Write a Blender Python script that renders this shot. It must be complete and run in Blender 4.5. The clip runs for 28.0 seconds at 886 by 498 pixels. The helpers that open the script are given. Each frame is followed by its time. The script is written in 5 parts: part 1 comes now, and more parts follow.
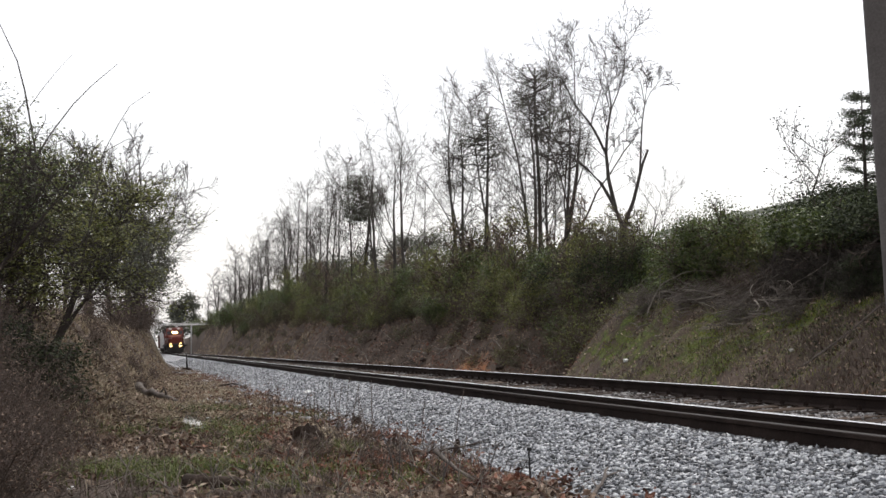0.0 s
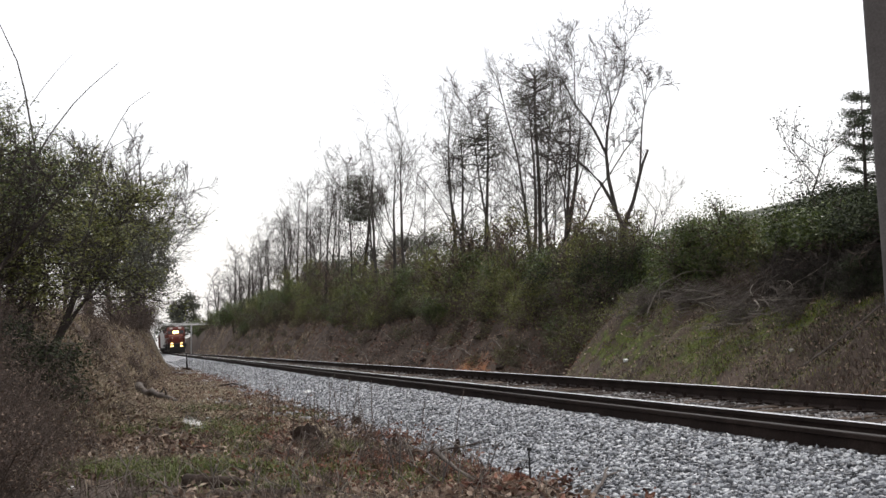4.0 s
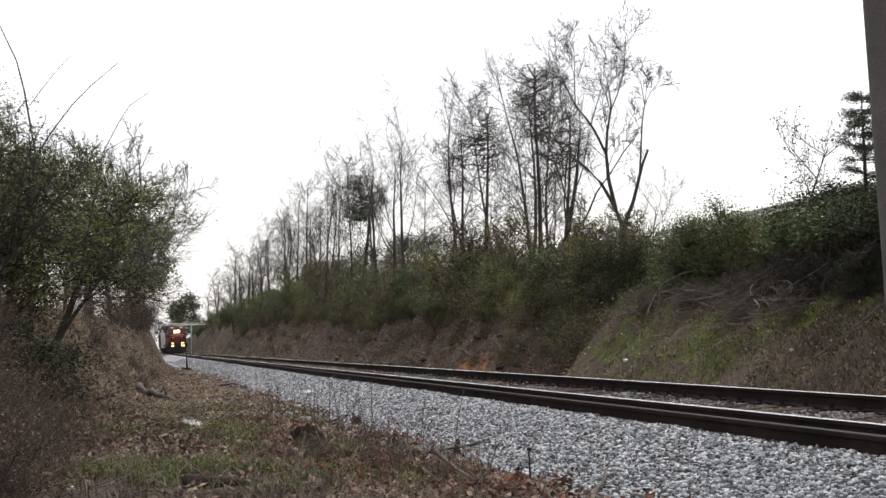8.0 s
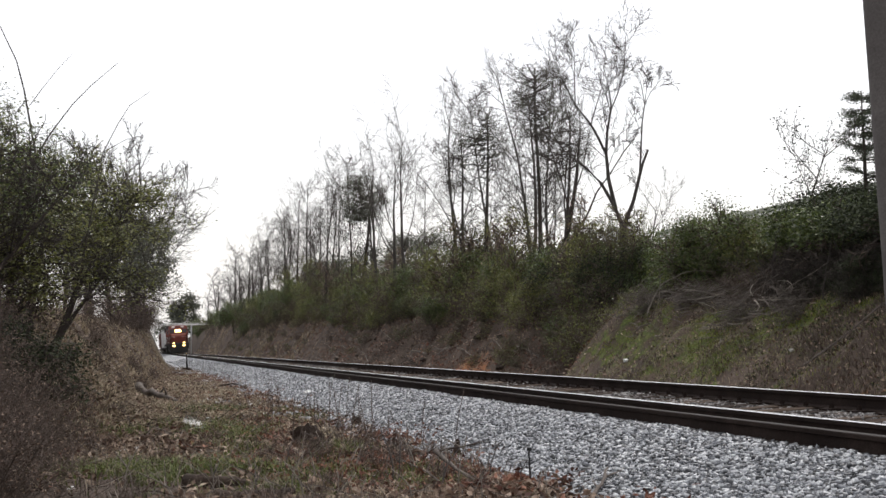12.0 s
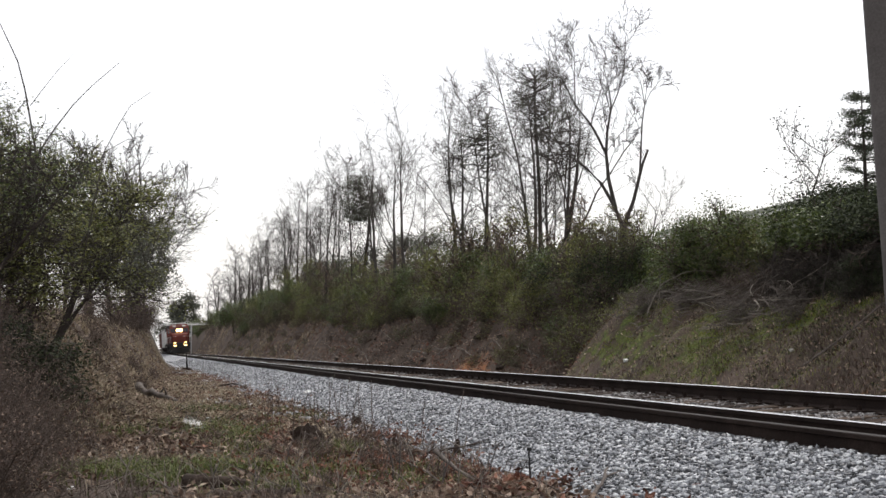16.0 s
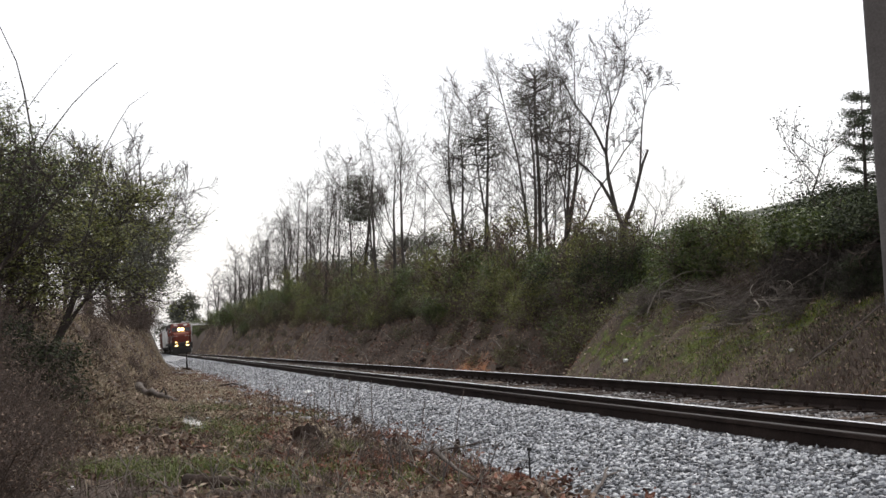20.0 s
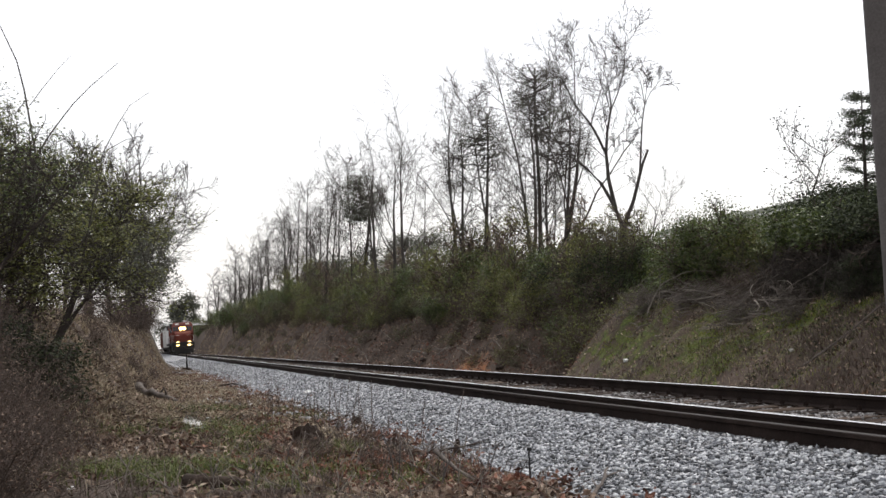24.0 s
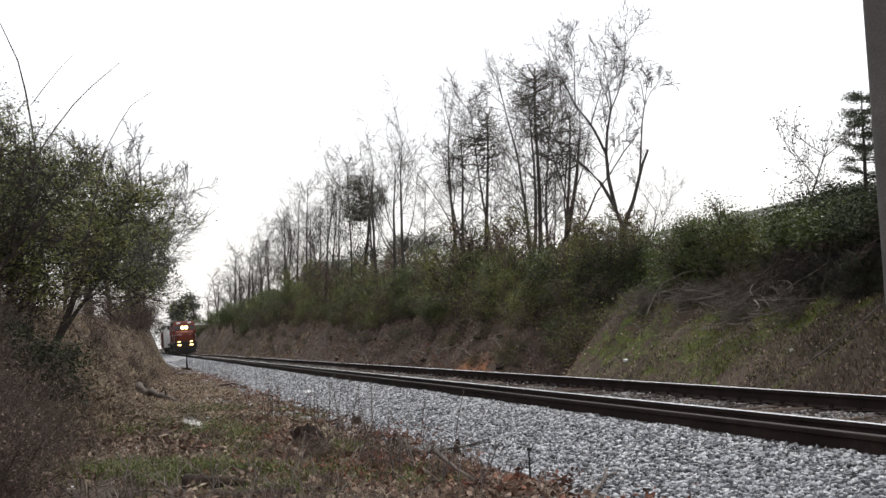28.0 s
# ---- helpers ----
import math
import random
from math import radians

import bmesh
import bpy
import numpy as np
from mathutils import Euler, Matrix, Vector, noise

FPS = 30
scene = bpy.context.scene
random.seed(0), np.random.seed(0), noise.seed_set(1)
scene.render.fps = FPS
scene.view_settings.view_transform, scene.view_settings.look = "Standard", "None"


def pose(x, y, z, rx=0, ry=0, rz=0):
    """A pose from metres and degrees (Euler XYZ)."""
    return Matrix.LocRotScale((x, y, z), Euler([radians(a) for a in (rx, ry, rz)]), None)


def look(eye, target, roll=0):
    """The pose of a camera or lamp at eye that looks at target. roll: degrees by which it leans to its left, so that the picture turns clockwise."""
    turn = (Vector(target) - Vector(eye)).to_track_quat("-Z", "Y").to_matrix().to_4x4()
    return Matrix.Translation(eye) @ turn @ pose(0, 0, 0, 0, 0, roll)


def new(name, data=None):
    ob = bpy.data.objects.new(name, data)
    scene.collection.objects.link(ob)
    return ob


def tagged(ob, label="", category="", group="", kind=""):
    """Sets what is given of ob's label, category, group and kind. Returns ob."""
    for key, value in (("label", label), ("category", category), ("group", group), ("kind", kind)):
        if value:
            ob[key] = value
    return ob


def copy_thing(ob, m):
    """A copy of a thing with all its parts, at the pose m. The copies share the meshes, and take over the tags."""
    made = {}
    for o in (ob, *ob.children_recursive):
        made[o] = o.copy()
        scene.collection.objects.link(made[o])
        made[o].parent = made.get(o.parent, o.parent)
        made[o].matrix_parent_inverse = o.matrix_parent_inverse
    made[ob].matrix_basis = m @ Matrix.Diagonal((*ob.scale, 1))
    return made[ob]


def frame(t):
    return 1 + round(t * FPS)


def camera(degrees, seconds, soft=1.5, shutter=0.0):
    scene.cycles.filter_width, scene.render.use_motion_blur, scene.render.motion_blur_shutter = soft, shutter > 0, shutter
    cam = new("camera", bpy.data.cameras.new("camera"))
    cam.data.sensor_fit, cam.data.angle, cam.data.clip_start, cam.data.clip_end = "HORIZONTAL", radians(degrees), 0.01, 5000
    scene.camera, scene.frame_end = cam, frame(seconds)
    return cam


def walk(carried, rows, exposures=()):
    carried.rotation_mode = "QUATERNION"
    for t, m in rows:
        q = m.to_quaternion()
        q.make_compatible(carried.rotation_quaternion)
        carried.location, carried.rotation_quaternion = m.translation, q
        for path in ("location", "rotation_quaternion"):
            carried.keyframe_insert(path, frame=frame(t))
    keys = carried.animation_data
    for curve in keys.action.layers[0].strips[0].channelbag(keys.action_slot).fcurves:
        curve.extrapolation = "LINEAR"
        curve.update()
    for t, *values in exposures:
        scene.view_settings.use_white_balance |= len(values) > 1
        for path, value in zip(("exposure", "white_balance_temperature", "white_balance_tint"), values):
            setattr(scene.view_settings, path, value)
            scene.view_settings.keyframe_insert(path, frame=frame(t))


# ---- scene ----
# camera: stands still on a low tripod beside the track
cam = camera(37.645, 28.0, soft=1.5)
EYE = Vector((0.0, 0.0, 0.605))
HEAD, TILT = radians(13.113), radians(4.232)
AIM = EYE + Vector((math.sin(HEAD) * math.cos(TILT), math.cos(HEAD) * math.cos(TILT), math.sin(TILT)))
walk(cam, [(0.0, look(EYE, AIM, -1.0)), (28.0, look(EYE, AIM, -1.0))], exposures=[(0.0, 0.12), (28.0, 0.12)])

# overcast daylight
world = bpy.data.worlds.new("overcast_sky")
scene.world = world
world.use_nodes = True
wn, wl = world.node_tree.nodes, world.node_tree.links
wn.clear()
sky = wn.new("ShaderNodeTexSky")
sky.sky_type, sky.sun_disc = "NISHITA", False
sky.sun_elevation, sky.sun_rotation = radians(61), radians(27)
sky.dust_density, sky.air_density = 4.0, 1.0
b_sky, b_cloud, b_sum, w_out = (wn.new(n) for n in ("ShaderNodeBackground", "ShaderNodeBackground", "ShaderNodeAddShader", "ShaderNodeOutputWorld"))
b_sky.inputs["Strength"].default_value = 0.05
b_cloud.inputs["Color"].default_value = (1.0, 0.975, 0.97, 1)
b_cloud.inputs["Strength"].default_value = 0.86
wl.new(sky.outputs[0], b_sky.inputs[0])
wl.new(b_sky.outputs[0], b_sum.inputs[0])
wl.new(b_cloud.outputs[0], b_sum.inputs[1])
wl.new(b_sum.outputs[0], w_out.inputs[0])
sun = new("sun", bpy.data.lights.new("sun", "SUN"))
sun.data.energy, sun.data.angle, sun.data.color = 1.3, radians(18), (1.0, 0.97, 0.93)
sun.matrix_world = look((0, 0, 60), (-15, -30, 0))


# ---- materials ----
def mat(name, cols, scale=6.0, fine=60.0, rough=0.8, metal=0.0, bump=0.3, per="", spec=0.3, vary=0.55):
    """Base colour from two scales of noise over a ramp of colours; per: object or island variation."""
    m = bpy.data.materials.new(name)
    m.use_nodes = True
    n, l = m.node_tree.nodes, m.node_tree.links
    p = n["Principled BSDF"]
    p.inputs["Roughness"].default_value, p.inputs["Metallic"].default_value = rough, metal
    p.inputs["Specular IOR Level"].default_value = spec
    tc = n.new("ShaderNodeTexCoord")
    a, b = n.new("ShaderNodeTexNoise"), n.new("ShaderNodeTexNoise")
    for t, sc in ((a, scale), (b, fine)):
        t.inputs["Scale"].default_value, t.inputs["Detail"].default_value = sc, 5.0
        l.new(tc.outputs["Object"], t.inputs["Vector"])
    mix = n.new("ShaderNodeMath")
    mix.operation = "MULTIPLY_ADD"
    mix.inputs[1].default_value = 0.45
    l.new(b.outputs["Fac"], mix.inputs[0])
    half = n.new("ShaderNodeMath")
    half.operation = "MULTIPLY"
    half.inputs[1].default_value = 0.55
    l.new(a.outputs["Fac"], half.inputs[0])
    l.new(half.outputs[0], mix.inputs[2])
    fac = mix.outputs[0]
    if per:
        if per == "island":
            g = n.new("ShaderNodeNewGeometry").outputs["Random Per Island"]
        else:
            g = n.new("ShaderNodeObjectInfo").outputs["Random"]
        k = n.new("ShaderNodeMath")
        k.operation = "MULTIPLY_ADD"
        k.inputs[1].default_value, k.inputs[2].default_value = vary, -vary / 2
        l.new(g, k.inputs[0])
        s = n.new("ShaderNodeMath")
        s.operation = "ADD"
        l.new(k.outputs[0], s.inputs[0])
        l.new(fac, s.inputs[1])
        fac = s.outputs[0]
    r = n.new("ShaderNodeValToRGB")
    e = r.color_ramp.elements
    while len(e) < len(cols):
        e.new(0.5)
    for i, c in enumerate(cols):
        e[i].position = 0.25 + 0.5 * i / max(1, len(cols) - 1)
        e[i].color = (*c, 1)
    l.new(fac, r.inputs[0])
    l.new(r.outputs[0], p.inputs["Base Color"])
    if bump:
        bp = n.new("ShaderNodeBump")
        bp.inputs["Strength"].default_value, bp.inputs["Distance"].default_value = bump, 0.02
        l.new(mix.outputs[0], bp.inputs["Height"])
        l.new(bp.outputs[0], p.inputs["Normal"])
    return m


def glow(name, col, power):
    m = bpy.data.materials.new(name)
    m.use_nodes = True
    p = m.node_tree.nodes["Principled BSDF"]
    p.inputs["Base Color"].default_value = (*col, 1)
    p.inputs["Emission Color"].default_value = (*col, 1)
    p.inputs["Emission Strength"].default_value = power
    return m


def leafy(name, cols, rough=0.55, through_light=0.25):
    m = mat(name, cols, 1.5, 30, rough, bump=0, per="island", spec=0.4)
    n, l = m.node_tree.nodes, m.node_tree.links
    p, out = n["Principled BSDF"], n["Material Output"]
    tr, mx = n.new("ShaderNodeBsdfTranslucent"), n.new("ShaderNodeMixShader")
    ramp = [x for x in n if x.type == "VALTORGB"][0]
    l.new(ramp.outputs[0], tr.inputs[0])
    mx.inputs[0].default_value = through_light
    l.new(p.outputs[0], mx.inputs[1])
    l.new(tr.outputs[0], mx.inputs[2])
    l.new(mx.outputs[0], out.inputs[0])
    return m


BARK = mat("grey_bark", [(0.028, 0.024, 0.021), (0.06, 0.052, 0.046), (0.12, 0.106, 0.095)], 3, 30, 0.9, bump=0.5)
BARK_DARK = mat("dark_bark", [(0.018, 0.015, 0.013), (0.04, 0.032, 0.027), (0.08, 0.066, 0.056)], 3, 30, 0.9, bump=0.5)
TWIG = mat("twig_bark", [(0.036, 0.031, 0.029), (0.075, 0.066, 0.061), (0.135, 0.12, 0.112)], 0.8, 20, 0.9, bump=0)
TWIG_BROWN = mat("dry_vine", [(0.035, 0.025, 0.02), (0.08, 0.058, 0.047), (0.155, 0.122, 0.102)], 0.8, 20, 0.9, bump=0, per="island")
TWIG_PALE = mat("bleached_twig", [(0.11, 0.093, 0.08), (0.18, 0.155, 0.132), (0.29, 0.255, 0.22)], 2, 20, 0.9, bump=0.2)
LEAF_GREEN = leafy("evergreen_leaf", [(0.03, 0.045, 0.014), (0.068, 0.094, 0.025), (0.145, 0.175, 0.055)], 0.36)
# green leaf darkened and dulled: the hollow's shade is in its colour
LEAF_SHADE = leafy("shade_dark_leaf", [(0.012, 0.017, 0.008), (0.024, 0.032, 0.013), (0.05, 0.062, 0.026)], 0.85, 0.1)
LEAF_OLIVE = leafy("olive_leaf", [(0.055, 0.062, 0.017), (0.13, 0.14, 0.034), (0.25, 0.255, 0.075)], 0.4)
NEEDLE = leafy("pine_needle", [(0.03, 0.04, 0.025), (0.058, 0.074, 0.044), (0.095, 0.112, 0.07)], 0.6, 0.25)
# paler grey-green needles, with distance haze mixed into the colour
NEEDLE_GREY = leafy("haze_greyed_needle", [(0.06, 0.064, 0.05), (0.11, 0.115, 0.088), (0.17, 0.174, 0.135)], 0.75, 0.35)
LITTER = leafy("dead_leaf", [(0.045, 0.024, 0.017), (0.12, 0.073, 0.05), (0.225, 0.158, 0.115), (0.4, 0.315, 0.24)], 0.8, 0.1)
LITTER_RED = leafy("red_brown_leaf", [(0.055, 0.02, 0.013), (0.14, 0.055, 0.035), (0.27, 0.13, 0.085)], 0.8, 0.1)
STRAW = leafy("dry_grass", [(0.12, 0.09, 0.058), (0.26, 0.21, 0.14), (0.42, 0.355, 0.245)], 0.8, 0.2)
GRASS = leafy("green_grass", [(0.035, 0.05, 0.012), (0.078, 0.1, 0.02), (0.15, 0.17, 0.042)], 0.7, 0.25)
MOSS = leafy("bright_moss", [(0.07, 0.085, 0.015), (0.145, 0.168, 0.026), (0.26, 0.28, 0.05)], 0.8, 0.2)
STONE = mat("ballast_stone", [(0.023, 0.025, 0.029), (0.092, 0.099, 0.112), (0.2, 0.212, 0.232), (0.48, 0.493, 0.51)], 8, 90, 0.45, bump=0.3, per="island", vary=0.85, spec=0.8)
STONE_BROWN = mat("fouled_ballast_stone", [(0.03, 0.028, 0.028), (0.075, 0.07, 0.068), (0.15, 0.142, 0.138), (0.32, 0.31, 0.305)], 8, 90, 0.8, bump=0.3, per="island", vary=0.7)
RAIL_RUST = mat("rusted_rail", [(0.01, 0.007, 0.006), (0.02, 0.014, 0.012), (0.042, 0.03, 0.025)], 2.5, 60, 0.92, 0.0, 0.25, spec=0.08)
RAIL_TOP = mat("polished_rail_top", [(0.66, 0.66, 0.66), (0.78, 0.78, 0.78), (0.86, 0.86, 0.86)], 3, 80, 0.24, 0.95, 0.05)
LAID_TOP = mat("dull_rail_top", [(0.025, 0.021, 0.019), (0.045, 0.04, 0.037), (0.075, 0.068, 0.064)], 3, 80, 0.7, 0.0, 0.1, spec=0.12)
TIE = mat("weathered_tie", [(0.02, 0.014, 0.011), (0.05, 0.036, 0.028), (0.1, 0.076, 0.06)], 5, 50, 0.95, bump=0.6, per="object", spec=0.1)
WOOD_GREY = mat("weathered_log", [(0.045, 0.038, 0.032), (0.11, 0.092, 0.08), (0.22, 0.19, 0.165)], 6, 50, 0.9, bump=0.6)
WOOD_DARK = mat("rotten_wood", [(0.012, 0.008, 0.006), (0.034, 0.022, 0.016), (0.08, 0.054, 0.038)], 8, 60, 0.9, bump=0.8)
CREOSOTE = mat("pole_wood", [(0.05, 0.044, 0.041), (0.09, 0.081, 0.077), (0.15, 0.137, 0.13)], 2, 40, 0.85, bump=0.4)
PAINT_WHITE = mat("white_paint", [(0.6, 0.6, 0.58), (0.74, 0.74, 0.72), (0.82, 0.82, 0.81)], 1.5, 30, 0.6, bump=0.05)
SIDING = mat("pale_metal_siding", [(0.6, 0.62, 0.57), (0.72, 0.74, 0.69), (0.8, 0.81, 0.77)], 0.5, 20, 0.5, bump=0.05)
ROOF = mat("grey_green_roof", [(0.2, 0.22, 0.18), (0.3, 0.32, 0.26), (0.4, 0.42, 0.36)], 0.5, 20, 0.5, bump=0.05)
STEEL_GREY = mat("galvanised_steel", [(0.4, 0.4, 0.4), (0.52, 0.52, 0.52), (0.62, 0.62, 0.62)], 2, 40, 0.5, 0.4, 0.1)
LOCO_RED = mat("dull_red_paint", [(0.085, 0.018, 0.011), (0.13, 0.026, 0.015), (0.18, 0.04, 0.024)], 0.8, 20, 0.5, bump=0.05)
LOCO_DARK = mat("sooty_dark_paint", [(0.015, 0.014, 0.014), (0.03, 0.028, 0.027), (0.055, 0.05, 0.048)], 0.8, 20, 0.6, bump=0.1)
CAR_BROWN = mat("oxide_brown_paint", [(0.08, 0.035, 0.025), (0.13, 0.055, 0.04), (0.18, 0.085, 0.06)], 0.6, 20, 0.7, bump=0.1)
GLASS_DARK = mat("dark_window_glass", [(0.015, 0.017, 0.02), (0.02, 0.023, 0.026)], 2, 10, 0.08, bump=0, spec=0.6)
LAMP = glow("lit_headlight", (1.0, 0.68, 0.27), 7.0)
DITCH_LAMP = glow("lit_ditch_light", (1.0, 0.64, 0.23), 7.0)
WATER = mat("puddle_water", [(0.03, 0.026, 0.022), (0.05, 0.044, 0.038)], 3, 20, 0.04, bump=0.03, spec=0.5)
BLACK = mat("black_plastic", [(0.01, 0.01, 0.01), (0.02, 0.02, 0.02)], 5, 40, 0.5, bump=0.05)


def ground_material():
    """Soil, litter, gravel, moss and clay, laid by the masks of the ground mesh."""
    m = mat("ground_soil", [(0.018, 0.0115, 0.0085), (0.044, 0.03, 0.022), (0.088, 0.063, 0.047), (0.165, 0.124, 0.095)], 1.1, 26, 0.95, bump=0.9)
    n, l = m.node_tree.nodes, m.node_tree.links
    p = n["Principled BSDF"]
    col = [x for x in n if x.type == "VALTORGB"][0].outputs[0]
    tc = n.new("ShaderNodeTexCoord")
    for name, c1, c2, sc in (("clay", (0.15, 0.06, 0.027), (0.32, 0.14, 0.06), 5.0), ("moss", (0.035, 0.05, 0.012), (0.115, 0.14, 0.025), 9.0),
                             ("gravel", (0.15, 0.157, 0.168), (0.5, 0.51, 0.53), 30.0)):
        at = n.new("ShaderNodeAttribute")
        at.attribute_name = name
        t = n.new("ShaderNodeTexNoise" if name != "gravel" else "ShaderNodeTexVoronoi")
        t.inputs["Scale"].default_value = sc
        l.new(tc.outputs["Object"], t.inputs["Vector"])
        r = n.new("ShaderNodeValToRGB")
        r.color_ramp.elements[0].position, r.color_ramp.elements[0].color = 0.3, (*c1, 1)
        r.color_ramp.elements[1].position, r.color_ramp.elements[1].color = 0.75, (*c2, 1)
        l.new(t.outputs["Color"] if name == "gravel" else t.outputs["Fac"], r.inputs[0])
        # ragged edge
        e = n.new("ShaderNodeTexNoise")
        e.inputs["Scale"].default_value, e.inputs["Detail"].default_value = 4.0, 8.0
        l.new(tc.outputs["Object"], e.inputs["Vector"])
        a = n.new("ShaderNodeMath")
        a.operation = "MULTIPLY_ADD"
        a.inputs[1].default_value, a.inputs[2].default_value = 1.6, -0.8
        l.new(e.outputs["Fac"], a.inputs[0])
        s = n.new("ShaderNodeMath")
        s.operation = "ADD"
        l.new(at.outputs["Fac"], s.inputs[0])
        l.new(a.outputs[0], s.inputs[1])
        cl = n.new("ShaderNodeMapRange")
        cl.inputs["From Min"].default_value, cl.inputs["From Max"].default_value = 0.4, 0.65
        l.new(s.outputs[0], cl.inputs["Value"])
        mx = n.new("ShaderNodeMix")
        mx.data_type = "RGBA"
        l.new(cl.outputs[0], mx.inputs["Factor"])
        l.new(col, mx.inputs["A"])
        l.new(r.outputs[0], mx.inputs["B"])
        col = mx.outputs["Result"]
    l.new(col, p.inputs["Base Color"])
    return m


GROUND = ground_material()


# ---- mesh helpers ----
def part(name, data, material, parent=None, label=""):
    """One mesh object from a bmesh or a mesh, under a thing or a part."""
    if isinstance(data, bmesh.types.BMesh):
        me = bpy.data.meshes.new(name)
        data.to_mesh(me)
        data.free()
    else:
        me = data
    if material and not me.materials:
        me.materials.append(material)
    ob = new(name, me)
    ob.parent = parent
    if label:
        ob["label"] = label
    return ob


def thing(name, label, category, m=None, group="", kind=""):
    ob = new(name)
    ob.empty_display_size = 0.2
    if m is not None:
        ob.matrix_world = m
    return tagged(ob, label, category, group, kind)


def raw(name, verts, faces, smooth=False):
    me = bpy.data.meshes.new(name)
    me.from_pydata([tuple(v) for v in verts], [], faces)
    if smooth:
        me.shade_smooth()
    me.update()
    return me


def polys(name, verts, k):
    """Mesh of loose faces with k corners each, from an array (n, k, 3)."""
    v = np.asarray(verts, dtype=np.float32).reshape(-1, 3)
    n = len(v) // k
    me = bpy.data.meshes.new(name)
    me.vertices.add(len(v))
    me.vertices.foreach_set("co", v.ravel())
    me.loops.add(len(v))
    me.loops.foreach_set("vertex_index", np.arange(len(v), dtype=np.int32))
    me.polygons.add(n)
    me.polygons.foreach_set("loop_start", np.arange(0, len(v), k, dtype=np.int32))
    me.update(calc_edges=True)
    return me


def shells(name, base, faces, place, smooth=False):
    """Many closed pieces: place is (n, len(base), 3), faces of the one piece."""
    n, k = place.shape[:2]
    f = np.asarray(faces, dtype=np.int32)
    c = f.shape[1]
    idx = (f[None] + (np.arange(n, dtype=np.int32) * k)[:, None, None]).reshape(-1)
    me = bpy.data.meshes.new(name)
    me.vertices.add(n * k)
    me.vertices.foreach_set("co", place.astype(np.float32).ravel())
    me.loops.add(len(idx))
    me.loops.foreach_set("vertex_index", idx)
    me.polygons.add(len(idx) // c)
    me.polygons.foreach_set("loop_start", np.arange(0, len(idx), c, dtype=np.int32))
    me.update(calc_edges=True)
    return me


def spins(rng, n):
    """Random rotation matrices (n, 3, 3)."""
    q = rng.normal(size=(n, 4))
    q /= np.linalg.norm(q, axis=1)[:, None]
    w, x, y, z = q.T
    return np.stack([1 - 2 * (y * y + z * z), 2 * (x * y - z * w), 2 * (x * z + y * w), 2 * (x * y + z * w), 1 - 2 * (x * x + z * z), 2 * (y * z - x * w),
                     2 * (x * z - y * w), 2 * (y * z + x * w), 1 - 2 * (x * x + y * y)], axis=1).reshape(n, 3, 3)


NEEDLES = np.array([(-0.5, 0, 0), (0.0, -0.11, 0.05), (0.5, 0, 0), (0.0, 0.11, 0.05)])
LEAF = np.array([(-0.5, 0, 0), (0.0, -0.26, 0.07), (0.5, 0, 0), (0.0, 0.26, 0.07)])


def leaves(name, centres, size, rng, flat=0.0, shape=LEAF):
    """Leaf blades at the centres; flat: 0 turned any way, 1 lying."""
    c = np.asarray(centres)
    n = len(c)
    r = spins(rng, n)
    v = np.einsum("nij,kj->nki", r, shape) * (np.asarray(size) * rng.uniform(0.6, 1.4, n))[:, None, None]
    v[:, :, 2] *= 1 - flat
    return polys(name, v + c[:, None, :], len(shape))


class Tubes:
    """Collects tapered tubes into one mesh."""

    def __init__(self):
        self.v, self.f = [], []

    def add(self, pts, radii, sides=5, caps=True):
        o = len(self.v)
        n = len(pts)
        for i, (p, r) in enumerate(zip(pts, radii)):
            d = (pts[min(i + 1, n - 1)] - pts[max(i - 1, 0)])
            d = d.normalized() if d.length > 1e-9 else Vector((0, 0, 1))
            a = d.orthogonal().normalized()
            b = d.cross(a)
            for k in range(sides):
                t = 2 * math.pi * k / sides
                self.v.append(p + (a * math.cos(t) + b * math.sin(t)) * r)
        for i in range(n - 1):
            for k in range(sides):
                k2 = (k + 1) % sides
                self.f.append((o + i * sides + k, o + i * sides + k2, o + (i + 1) * sides + k2, o + (i + 1) * sides + k))
        if not caps:
            return
        self.f.append(tuple(o + (n - 1) * sides + k for k in range(sides)))
        self.f.append(tuple(o + sides - 1 - k for k in range(sides)))

    def spike(self, p, d, length, r):
        """A fine twig that runs to a point."""
        o = len(self.v)
        d = d.normalized()
        a = d.orthogonal()
        b = d.cross(a)
        self.v += [p + a * r, p - a * (r * 0.5) + b * (r * 0.87), p - a * (r * 0.5) - b * (r * 0.87), p + d * length]
        self.f += [(o, o + 1, o + 3), (o + 1, o + 2, o + 3), (o + 2, o, o + 3)]

    def mesh(self, name, smooth=True):
        return raw(name, self.v, self.f, smooth)


def bend(rng, start, way, length, steps, wander, lift=0.0):
    pts, d, p = [start.copy()], way.normalized(), start.copy()
    for _ in range(steps):
        d = (d + Vector((rng.gauss(0, wander), rng.gauss(0, wander), rng.gauss(0, wander) + lift))).normalized()
        p = p + d * (length / steps)
        pts.append(p.copy())
    return pts


def taper(r0, r1, n):
    return [r0 + (r1 - r0) * i / n for i in range(n + 1)]


def aside(rng, d, angle):
    """A way that leaves d by that angle, to a random side."""
    a = d.orthogonal().normalized()
    b = d.cross(a)
    t = rng.uniform(0, 2 * math.pi)
    return d * math.cos(angle) + (a * math.cos(t) + b * math.sin(t)) * math.sin(angle)


# ---- ground ----
CANT = math.tan(radians(2.81))
TRACK = 5.84


